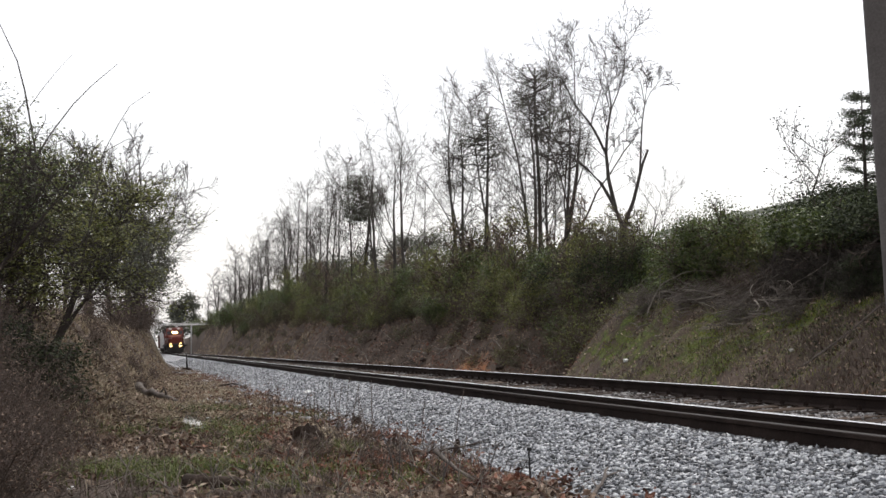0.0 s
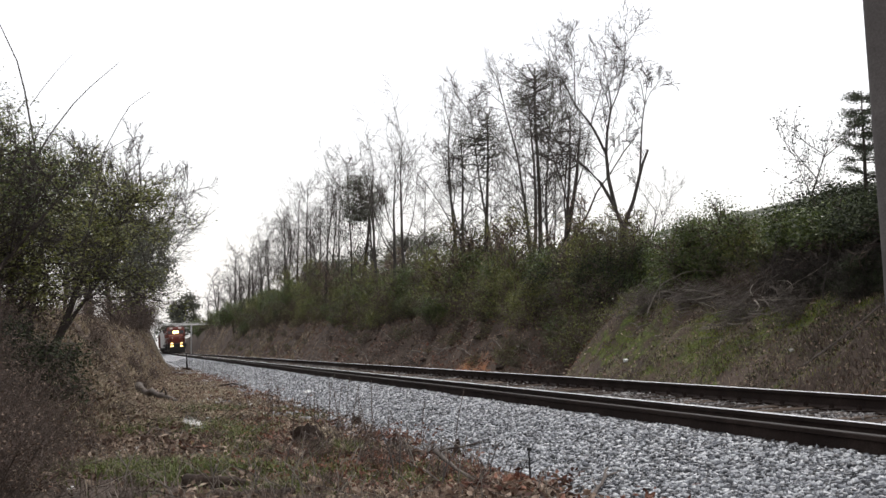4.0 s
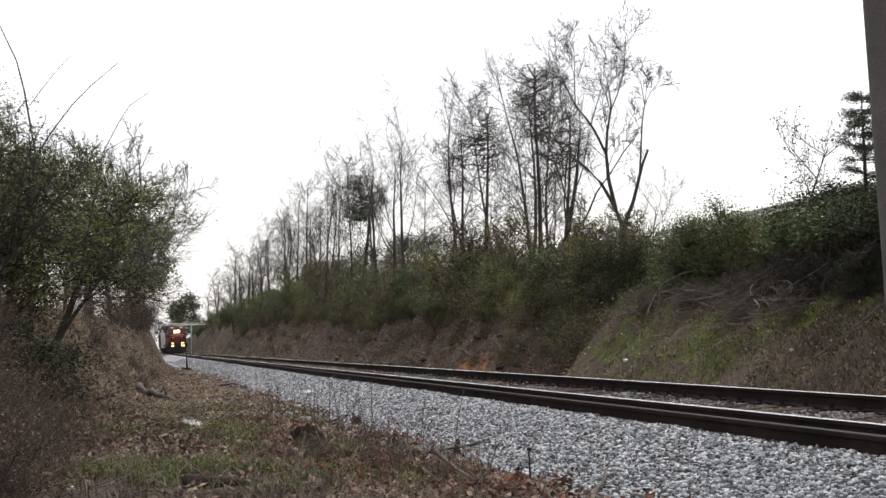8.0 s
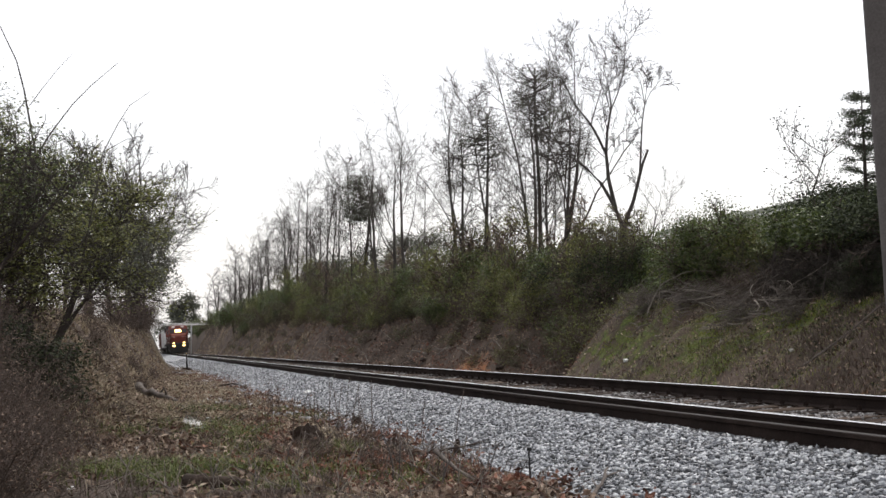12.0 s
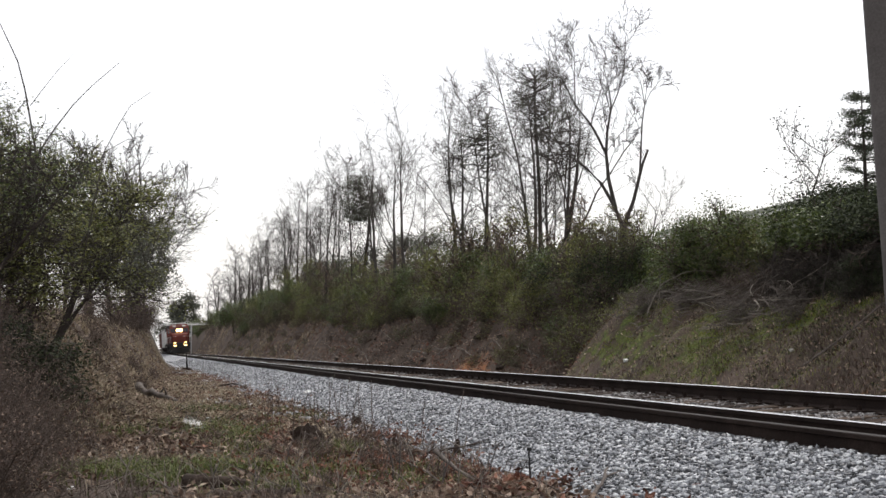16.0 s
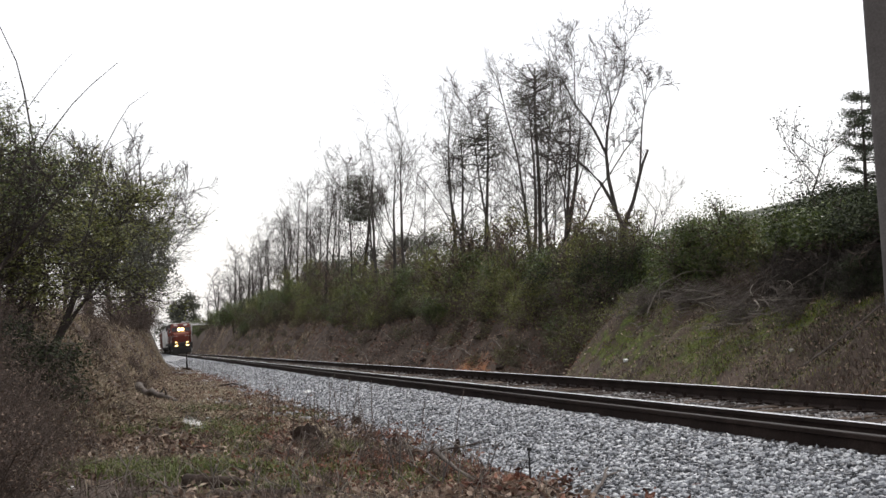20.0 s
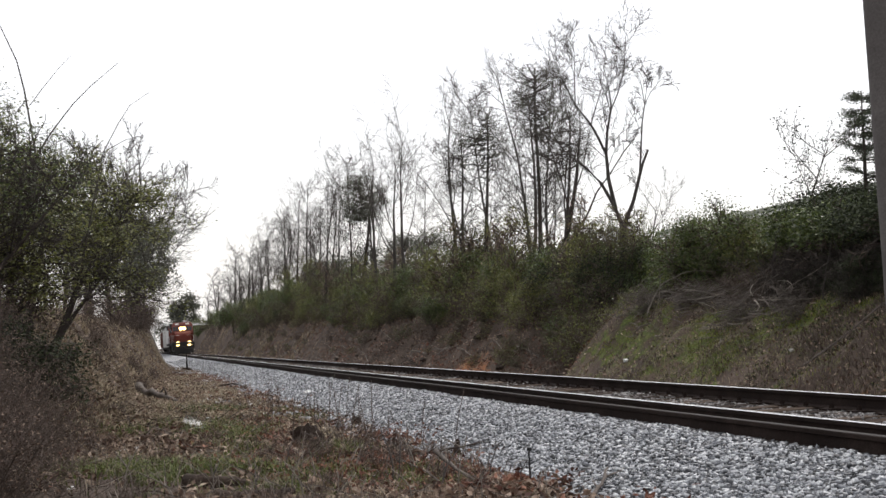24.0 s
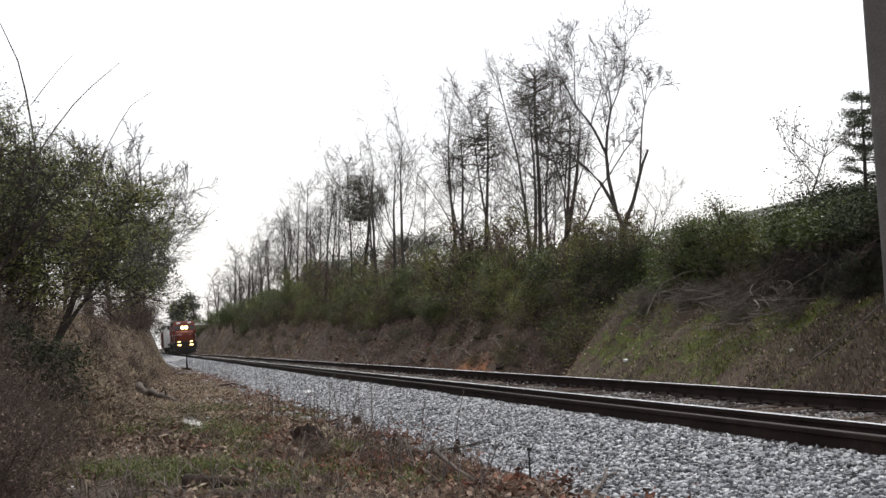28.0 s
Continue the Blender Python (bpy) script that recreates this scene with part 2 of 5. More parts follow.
def ease(a, b, x):
    t = np.clip((np.asarray(x, dtype=float) - a) / (b - a), 0, 1)
    return t * t * (3 - 2 * t)


LATTICE = {}


def wave(x, y, s, seed):
    """An uneven field of about -1 to 1: four octaves of lattice noise."""
    if seed not in LATTICE:
        LATTICE[seed] = np.random.RandomState(seed).uniform(-1, 1, (128, 128))
    table = LATTICE[seed]
    x, y = np.broadcast_arrays(np.asarray(x, dtype=float), np.asarray(y, dtype=float))
    z, k, amp = np.zeros(x.shape), s * 0.4, 1.0
    for i in range(4):
        u, v = x * k * 0.8 + y * k * 0.6 + 17.3 * i, -x * k * 0.6 + y * k * 0.8 + 5.1 * i
        a, b = np.floor(u).astype(int), np.floor(v).astype(int)
        fu, fv = u - a, v - b
        fu, fv = fu * fu * (3 - 2 * fu), fv * fv * (3 - 2 * fv)
        g = lambda p, q: table[p % 128, q % 128]
        z = z + amp * ((g(a, b) * (1 - fu) + g(a + 1, b) * fu) * (1 - fv) + (g(a, b + 1) * (1 - fu) + g(a + 1, b + 1) * fu) * fv)
        k, amp = k * 2.1, amp * 0.5
    return z


def toe_left(y):
    return np.interp(y, [0, 9, 14, 20, 30, 45, 60, 120, 200, 260, 330, 450], [-2.6, -1.3, -0.7, -0.15, 0.1, 0.7, 1.35, 2.2, 2.5, 2.4, 0, -5])


def toe_right(y):
    return np.interp(y, [0, 24, 28.4, 30.0, 33, 38, 60, 120, 450], [8.5, 8.5, 8.8, 10.4, 10.5, 9.7, 9.4, 9.0, 9.0]) + 0.12 * wave(y * 0.6, y * 0.0, 1.6, 4)


def ground_z(x, y):
    x, y = np.asarray(x, dtype=float), np.asarray(y, dtype=float)
    z = -0.5 + 0.035 * wave(x, y, 1.7, 1) + 0.02 * wave(x, y, 5.0, 2)
    z = z - 0.11 * np.exp(-((x - 0.8) / 0.15) ** 2 - ((y - 21.4) / 3.2) ** 2)
    # right cutting
    rise = np.interp(y, [-60, 20, 30, 45, 75, 120, 165, 300, 450], [1.2, 1.3, 1.5, 1.6, 2.0, 2.9, 4.2, 4.6, 3.0])
    run = np.interp(y, [0, 22, 31, 60, 160, 300], [3.6, 3.1, 2.4, 2.3, 3.0, 3.5])
    t = np.clip((x - toe_right(y)) / run, 0, 1)
    t = 0.35 * t + 0.65 * t * t * (3 - 2 * t)
    z = z + (rise + 0.5) * t * (1 + 0.13 * wave(x, y * np.clip(40 / np.maximum(np.abs(y), 1), 0.3, 1), 1.1, 3)) + 0.13 * (1 - ease(29, 34, y)) * np.minimum(1, t * 4) * wave(x, y, 2.4, 31)
    along = 18 * np.log(np.maximum(y, 5))
    z = z + 0.17 * ease(29, 34, y) * np.minimum(1, t * 4) * wave(x * 2.0 + 0.12 * along, along, 2.0, 31) - 0.12 * ease(29, 34, y) * np.minimum(1, t * 4) * np.abs(wave(x * 1.6 - 0.2 * along, along * 0.7, 2.6, 36)) + 0.03 * np.clip(x - 14, 0, 60)
    z = z - 0.15 * np.exp(-((x - 8.3) / 0.5) ** 2) + 0.16 * np.exp(-((x - 10.2) / 1.0) ** 2 - ((y - 26.6) / 2.2) ** 2)
    # left cutting
    lrise = np.interp(y, [-60, 12, 25, 45, 70, 120, 200, 300, 400], [1.2, 1.3, 1.9, 1.9, 2.3, 3.3, 4.8, 6.0, 5.0])
    t = np.clip((toe_left(y) - x) / np.interp(y, [0, 20, 60, 200], [2.6, 2.0, 1.7, 2.0]), 0, 1)
    z = z + lrise * (0.4 * t + 0.6 * t * t * (3 - 2 * t)) * (1 + 0.12 * wave(x, y, 1.4, 6)) + 0.07 * np.minimum(1, t * 4) * wave(x, y, 3.6, 32) + 0.02 * np.clip(-3 - x, 0, 60)
    # ballast bed
    u = x - TRACK
    top = -0.182 + CANT * np.clip(u + 0.755, -1.0, 2.3)
    top = top - 0.002 * ease(0.72, 0.62, np.abs(u))
    bed = np.where(u < 0, top + 0.045 * ease(-0.85, -1.0, u) - 0.37 * ease(-1.35, -2.9, u), top - 0.35 * ease(1.5, 2.6, u))
    w = ease(-3.1, -2.6, u + 0.5 * ease(28, 45, y)) * ease(2.75, 2.35, u)
    return z * (1 - w) + (bed + 0.012 * wave(x, y, 3.0, 8)) * w


def gz(x, y):
    return float(ground_z(x, y))


def steps_list(knots):
    out = []
    for a, b, d in knots:
        out += list(np.arange(a, b, d))
    return np.array(out + [knots[-1][1]])


def build_ground():
    xs = steps_list([(-3000, -200, 400), (-200, -40, 20), (-40, -8, 2), (-8, -3, 0.4), (-3, 13.5, 0.15), (13.5, 20, 0.5), (20, 60, 4), (60, 200, 20), (200, 3000, 400)])
    ys = steps_list([(-3000, -200, 400), (-200, -20, 20), (-20, 5, 1.0), (5, 45, 0.22), (45, 110, 0.5), (110, 330, 2), (330, 600, 20), (600, 3000, 400)])
    X, Y = np.meshgrid(xs, ys)
    Z = ground_z(X, Y)
    far = ease(450, 900, np.hypot(X, Y))
    Z = Z * (1 - far) + 1.0 * far
    nx, ny = len(xs), len(ys)
    i = np.arange((ny - 1) * (nx - 1))
    a = (i // (nx - 1)) * nx + i % (nx - 1)
    faces = np.stack([a, a + 1, a + nx + 1, a + nx], axis=1)
    me = shells("ground", None, faces, np.stack([X, Y, Z], axis=-1).reshape(1, -1, 3))
    me.shade_smooth()
    u = X - TRACK
    gravel = ease(-3.4, -2.75, u + 0.25 * wave(X, Y, 2.2, 11) + 0.7 * ease(28, 45, Y)) * ease(2.9, 2.5, u) * (1 - 0.75 * ease(0.75, 0.65, np.abs(u)))
    slope = X - toe_right(Y)
    moss = ease(0.3, 1.0, slope) * ease(4.6, 3.4, slope) * ease(31.5, 29.5, Y) * ease(15.5, 19, Y) * (0.5 + 0.45 * wave(X, Y, 1.3, 12) + 0.35 * wave(X, Y, 4.0, 33))
    moss = np.maximum(moss * ease(0.5, 1.6, slope + 1.2 * ease(17, 21, Y)), (0.62 + 0.4 * wave(X, Y, 3.2, 37)) * np.exp(-((X - 10.3) / 1.1) ** 2 - ((Y - 26.4) / 2.6) ** 2))
    moss = np.maximum(moss, 0.62 * ease(0.1, 0.5, X) * ease(2.9, 2.2, X) * ease(24, 19, Y) * (0.45 + 0.7 * wave(X, Y, 1.6, 13)))
    clay = 0.9 * np.exp(-((Y - 40.5) / 2.6) ** 2 - ((X - 10.0) / 0.7) ** 2) + 0.5 * ease(18, 14, Y) * np.exp(-((slope - 0.6) / 0.9) ** 2)
    clay = np.maximum(clay, 0.12 * ease(0.0, 0.4, slope) * ease(3, 1.5, slope) * ease(31, 36, Y))
    for nm, arr in (("gravel", gravel), ("moss", moss), ("clay", clay)):
        at = me.attributes.new(nm, "FLOAT", "POINT")
        at.data.foreach_set("value", np.clip(arr, 0, 1).astype(np.float32).ravel())
    tagged(part("ground", me, GROUND), "brown earth of a railway cutting with leaf litter and moss", "ground", kind="structure")


build_ground()


# ---- railway track ----
def rail_mesh(name, x, z, y0, y1, step, head):
    """A flat-bottomed rail along y: head top at z; the head's top strip takes the second material."""
    prof = [(-0.065, -0.150), (0.065, -0.150), (0.065, -0.141), (0.011, -0.122), (0.008, -0.044), (0.033, -0.036), (0.034, -0.009),
            (0.027, 0.0), (-0.027, 0.0), (-0.032, -0.005), (-0.034, -0.011), (-0.033, -0.036), (-0.008, -0.044), (-0.011, -0.122), (-0.065, -0.141)]
    ys = np.arange(y0, y1 + step, step)
    k = len(prof)
    v, f = [], []
    for y in ys:
        dx = 0.004 * math.sin(y * 0.7)
        v += [(x + dx + a, y, z + b) for a, b in prof]
    for i in range(len(ys) - 1):
        for j in range(k):
            j2 = (j + 1) % k
            f.append((i * k + j, i * k + j2, (i + 1) * k + j2, (i + 1) * k + j))
    f.append(tuple(range(k)))
    f.append(tuple(range((len(ys) - 1) * k, len(ys) * k))[::-1])
    me = raw(name, v, f)
    me.materials.append(RAIL_RUST)
    me.materials.append(head)
    for i, p in enumerate(me.polygons):
        if i < (len(ys) - 1) * k and (i % k in (7, 8) or head is RAIL_TOP and i % k == 6):
            p.material_index = 1
    return me


RAIL_NEAR, RAIL_FAR = TRACK - 0.755, TRACK + 0.755
track = thing("railway_track", "single railway track of rusty rails on weathered timber ties", "railway track", kind="structure")
part("rail", rail_mesh("rail", RAIL_NEAR, 0.0, -60, 460, 4, RAIL_TOP), None, track, "rusty steel rail with a polished top")
part("rail", rail_mesh("rail", RAIL_FAR, 1.51 * CANT, -60, 460, 4, RAIL_TOP), None, track, "rusty steel rail with a polished top")


def chunk(rng, sx, sy, sz, jit=0.06):
    """A worn block: bevelled and a little crooked."""
    bm = bmesh.new()
    bmesh.ops.create_cube(bm, size=1.0)
    bmesh.ops.bevel(bm, geom=bm.edges[:], offset=0.06, segments=1, affect="EDGES")
    for v in bm.verts:
        v.co = Vector((v.co.x * sx, v.co.y * sy, v.co.z * sz)) + Vector([rng.gauss(0, jit) * min(sx, sy, sz) for _ in range(3)])
    return bm


def build_ties():
    rng = random.Random(5)
    meshes = []
    for _ in range(6):
        me = bpy.data.meshes.new("tie")
        b = chunk(rng, 2.6, 0.225, 0.18, 0.05)
        b.to_mesh(me)
        b.free()
        me.materials.append(TIE)
        meshes.append(me)
    plate = bpy.data.meshes.new("tie_plate")
    b = chunk(rng, 0.34, 0.19, 0.02, 0.0)
    b.to_mesh(plate)
    b.free()
    plate.materials.append(RAIL_RUST)
    spike = bpy.data.meshes.new("spike")
    b = chunk(rng, 0.045, 0.03, 0.05, 0.05)
    b.to_mesh(spike)
    b.free()
    spike.materials.append(RAIL_RUST)
    for i in range(300):
        y = 1.0 + i * 0.5
        tie = part("tie", meshes[i % 6], None, track)
        tie.matrix_world = pose(TRACK + rng.gauss(0, 0.02), y + rng.gauss(0, 0.015), -0.15 - 0.09 + 0.755 * CANT + rng.gauss(0, 0.004), 0, -2.81, rng.gauss(0, 0.6))
        if 9 < y < 40:
            for x in (RAIL_NEAR, RAIL_FAR):
                pl = part("tie_plate", plate, None, track)
                pl.matrix_world = pose(x, y, -0.145 + (x - RAIL_NEAR) * CANT, 0, -2.81, 0)
            for dx in (-0.1, 0.1):
                sp = part("spike", spike, None, track)
                sp.matrix_world = pose(RAIL_FAR + dx, y + 0.04 * (1 if dx > 0 else -1), -0.118 + 1.51 * CANT, 0, 0, 0)


laid = thing("spare_rail", "dark rusty rail laid loose along the tie ends", "rail")
for k in range(15):
    part("rail_bar", rail_mesh("rail_bar", 4.617, -0.02, -40 + k * 24, -40 + k * 24 + 24, 4, LAID_TOP), None, laid)


# ---- train ----
def box_bm(parts):
    """One bmesh of bevelled boxes: (cx, cy, cz, sx, sy, sz)."""
    bm = bmesh.new()
    for cx, cy, cz, sx, sy, sz in parts:
        g = bmesh.ops.create_cube(bm, size=1.0)
        for v in g["verts"]:
            v.co = Vector((cx + v.co.x * sx, cy + v.co.y * sy, cz + v.co.z * sz))
    bmesh.ops.bevel(bm, geom=bm.edges[:], offset=0.03, segments=1, affect="EDGES", clamp_overlap=True)
    return bm


def disc_bm(r, depth, axis="x", seg=20, at=(0, 0, 0)):
    bm = bmesh.new()
    bmesh.ops.create_cone(bm, cap_ends=True, segments=seg, radius1=r, radius2=r * 0.96, depth=depth)
    rot = {"x": Matrix.Rotation(math.pi / 2, 4, "Y"), "y": Matrix.Rotation(math.pi / 2, 4, "X"), "z": Matrix.Identity(4)}[axis]
    bmesh.ops.transform(bm, matrix=Matrix.Translation(at) @ rot, verts=bm.verts)
    return bm


WHEELS = []


def bogie(parent, y, axles, gap):
    t = part("truck_frame", box_bm([(s * 1.0, y, 0.72, 0.16, gap * axles + 0.3, 0.32) for s in (-1, 1)] + [(0, y, 0.75, 2.0, 0.5, 0.25)]), LOCO_DARK, parent)
    for i in range(axles):
        ya = y + (i - (axles - 1) / 2) * gap
        w = part("wheelset", disc_bm(0.08, 1.9, "x", 10), RAIL_RUST, parent)
        w.location = (0, ya, 0.5)
        for s in (-1, 1):
            part("wheel", disc_bm(0.5, 0.13, "x", 24, (s * 0.755, 0, 0)), LOCO_DARK, w)
        WHEELS.append((w, ya))
    return t


def handrail(parent, pts, r=0.025):
    t = Tubes()
    t.add([Vector(p) for p in pts], [r] * len(pts), 6)
    part("handrail", t.mesh("handrail"), PAINT_WHITE, parent)


def locomotive(lit):
    """Front at y = 0 facing -y, the body runs to y = 21; z = 0 at the rail top."""
    e = thing("locomotive", "dull red diesel locomotive with lit headlights on the track" if lit else "dull red diesel locomotive coupled behind the leading one", "locomotive", group="train")
    part("underframe", box_bm([(0, 10.5, 1.45, 3.05, 20.4, 0.35)]), LOCO_DARK, e)
    part("fuel_tank", box_bm([(0, 10.5, 0.8, 2.7, 5.5, 0.9)]), LOCO_DARK, e)
    bm = bmesh.new()
    pr = [(0.9, 1.62), (0.9, 2.7), (1.15, 3.0), (2.6, 3.15), (2.6, 1.62)]
    v = [[bm.verts.new((s * (0.95 if i in (0, 1) else 1.2), y, z)) for i, (y, z) in enumerate(pr)] for s in (-1, 1)]
    for i in range(5):
        j = (i + 1) % 5
        bm.faces.new((v[0][i], v[0][j], v[1][j], v[1][i]))
    bm.faces.new(v[0][::-1])
    bm.faces.new(v[1])
    bmesh.ops.recalc_face_normals(bm, faces=bm.faces)
    bmesh.ops.bevel(bm, geom=bm.edges[:], offset=0.08, segments=2, affect="EDGES")
    part("nose", bm, LOCO_RED, e)
    bm = bmesh.new()
    pr = [(2.5, 1.62), (2.35, 3.1), (2.75, 4.2), (3.0, 4.45), (5.2, 4.45), (5.2, 1.62)]
    v = [[bm.verts.new((s * (1.15 if z > 4.3 else 1.5), y, z)) for y, z in pr] for s in (-1, 1)]
    for i in range(6):
        j = (i + 1) % 6
        bm.faces.new((v[0][i], v[0][j], v[1][j], v[1][i]))
    bm.faces.new(v[0][::-1])
    bm.faces.new(v[1])
    bmesh.ops.recalc_face_normals(bm, faces=bm.faces)
    bmesh.ops.bevel(bm, geom=bm.edges[:], offset=0.06, segments=2, affect="EDGES")
    cab = part("cab", bm, LOCO_RED, e)
    for x in (-1.12, -0.72, 0.72, 1.12):
        w = part("window", box_bm([(0, 0, 0, 0.36, 0.06, 0.62)]), GLASS_DARK, cab)
        w.matrix_world = pose(x, 2.5, 3.55, -20, 0, 0)
    for s in (-1, 1):
        part("side_window", box_bm([(s * 1.5, 3.9, 3.5, 0.05, 1.0, 0.7)]), GLASS_DARK, cab)
    part("long_hood", box_bm([(0, 12.2, 2.95, 1.75, 13.8, 2.6)]), LOCO_RED, e)
    part("radiator", box_bm([(0, 17.2, 4.2, 2.9, 4.0, 0.7)]), LOCO_DARK, e)
    part("exhaust_stack", box_bm([(0, 10.5, 4.4, 0.8, 1.2, 0.35)]), LOCO_DARK, e)
    part("dynamic_brake_blister", box_bm([(0, 7.2, 3.9, 2.5, 2.6, 0.8)]), LOCO_RED, e)
    for s in (-1, 1):
        for k in range(6):
            part("hood_door", box_bm([(s * 0.89, 8.0 + k * 1.35, 2.7, 0.05, 1.2, 1.7)]), LOCO_DARK if k % 3 == 2 else LOCO_RED, e)
    part("pilot_plate", box_bm([(0, 0.55, 1.2, 3.0, 0.12, 0.9)]), LOCO_DARK, e)
    part("plow", box_bm([(0, 0.42, 0.42, 2.7, 0.18, 0.6)]), LOCO_DARK, e)
    part("coupler", box_bm([(0, 0.1, 0.86, 0.32, 0.7, 0.32)]), LOCO_DARK, e)
    part("horn", box_bm([(0.4, 4.2, 4.6, 0.4, 0.5, 0.25)]), STEEL_GREY, e)
    for s in (-1, 1):
        part("number_board", box_bm([(s * 0.72, 2.72, 4.2, 0.5, 0.1, 0.22)]), PAINT_WHITE if lit else BLACK, e)
        for k in range(4):
            part("step", box_bm([(s * 1.35, 0.8, 0.5 + 0.3 * k, 0.35, 0.4, 0.05)]), STEEL_GREY, e)
        handrail(e, [(s * 1.4, 0.62, 1.0), (s * 1.4, 0.62, 2.6), (s * 0.5, 0.62, 2.6)])
        handrail(e, [(s * 1.5, 5.6, 1.65), (s * 1.5, 5.6, 2.65), (s * 1.5, 20.0, 2.65), (s * 1.5, 20.0, 1.65)])
    hl = part("headlight_housing", box_bm([(0, 2.5, 3.56, 0.95, 0.4, 0.5)]), LOCO_DARK, e)
    for s in (-0.22, 0.22):
        part("headlight", disc_bm(0.24, 0.06, "y", 20, (s * 1.1, 2.28, 3.56)), LAMP if lit else GLASS_DARK, hl, "bright lit headlight" if lit else "")
    for s in (-0.79, 0.79):
        d = part("ditch_light_housing", box_bm([(s, 0.6, 1.42, 0.64, 0.3, 0.64)]), LOCO_DARK, e)
        part("ditch_light", disc_bm(0.3, 0.08, "y", 20, (s, 0.36, 1.42)), DITCH_LAMP if lit else GLASS_DARK, d, "bright lit ditch light" if lit else "")
    bogie(e, 4.6, 3, 1.9)
    bogie(e, 16.6, 3, 1.9)
    return e


def boxcar(label, paint):
    e = thing("boxcar", label, "freight car", group="train")
    part("body", box_bm([(0, 8.5, 2.7, 2.95, 16.0, 3.2)]), paint, e)
    part("roof", box_bm([(0, 8.5, 4.38, 3.05, 16.2, 0.14)]), STEEL_GREY, e)
    part("sill", box_bm([(0, 8.5, 0.98, 2.6, 16.4, 0.25)]), LOCO_DARK, e)
    for s in (-1, 1):
        part("side_door", box_bm([(s * 1.5, 8.5, 2.65, 0.08, 3.0, 2.9)]), paint, e)
        for k in range(14):
            if abs(k - 6.5) > 1.6:
                part("side_post", box_bm([(s * 1.5, 1.0 + k * 1.154, 2.7, 0.07, 0.1, 3.1)]), paint, e)
        for k in range(8):
            part("rung", box_bm([(s * 1.53, 0.8, 1.2 + 0.4 * k, 0.04, 0.5, 0.04)]), STEEL_GREY, e)
    bogie(e, 2.8, 2, 1.75)
    bogie(e, 14.2, 2, 1.75)
    return e


def train_front(t):
    """Where the leading coupler stands along the track: the train comes slowly nearer."""
    return 228.0 - 1.62 * t - 0.0068 * t * t


def car_pose(y):
    return pose(TRACK, y, 0.755 * CANT, 0, -2.81, 0)


CONSIST = [(locomotive(True), 0.0), (locomotive(False), 21.3), (boxcar("white boxcar in the train", PAINT_WHITE), 42.8),
           (boxcar("white boxcar in the train", PAINT_WHITE), 60.2), (boxcar("oxide brown boxcar in the train", CAR_BROWN), 77.6),
           (boxcar("oxide brown boxcar in the train", CAR_BROWN), 95.0)]
for car, back in CONSIST:
    car.matrix_world = car_pose(train_front(0) + back)


# ---- signal gantry over the track ----
def gantry():
    y = 238.0
    e = thing("signal_gantry", "pale steel gantry on posts over the railway track", "gantry", pose(0, y, 0))
    for x in (2.3, 8.75):
        zb = gz(x, y)
        part("post", box_bm([(x, 0, (zb + 5.0) / 2, 0.22, 0.22, 5.0 - zb)]), STEEL_GREY, e)
        part("footing", box_bm([(x, 0, zb, 0.6, 0.6, 0.3)]), STEEL_GREY, e)
    part("beam", box_bm([(7.1, 0, 5.05, 11.2, 0.5, 0.14), (7.1, 0, 5.32, 11.2, 0.08, 0.06)]), PAINT_WHITE, e)
    part("guard_rail", box_bm([(7.1, 0.22, 5.35, 11.2, 0.05, 0.05)] + [(1.6 + k * 1.1, 0.22, 5.22, 0.05, 0.05, 0.3) for k in range(11)]), STEEL_GREY, e)


gantry()


# ---- trees ----
def grow(rng, tubes, tips, p, d, length, r, level, plan, thin=0.02):
    """One branch and what leaves it. plan: per level (count, angle, length factor, wander, lift, steps, sides, first)."""
    n, ang, fac, wander, lift, steps, sides, first = plan[level]
    if steps == 0:
        tips.append(p + d.normalized() * length)
        if sides:
            tubes[2].spike(p, d, length, r)
        return
    pts = bend(rng, p, d, length, steps, wander, lift)
    end = r * (0.12 if level == 0 else 0.3)
    tubes[min(level, 2)].add(pts, taper(r, end, steps), sides, level < 2)
    if level == len(plan) - 1:
        tips.append(pts[-1])
        if steps > 1:
            tips.append(pts[steps // 2])
        return
    for i in range(n):
        f = first + (1 - first) * (i + rng.random()) / n
        k = min(int(f * steps), steps - 1)
        q = pts[k].lerp(pts[k + 1], f * steps - k)
        way = (pts[k + 1] - pts[k]).normalized()
        rr = (r + (end - r) * f)
        ln = length * fac * (1.15 - 0.6 * f) * rng.uniform(0.7, 1.25)
        grow(rng, tubes, tips, q, aside(rng, way, radians(ang * rng.uniform(0.65, 1.3))), ln, max(rr * 0.4, thin * 0.62 ** level), level + 1, plan, thin)


class Limbs:
    """Takes each tube as a mesh of its own."""

    def __init__(self):
        self.all = []

    def add(self, pts, radii, sides=5, caps=True):
        t = Tubes()
        t.add(pts, radii, sides, caps)
        self.all.append(t)


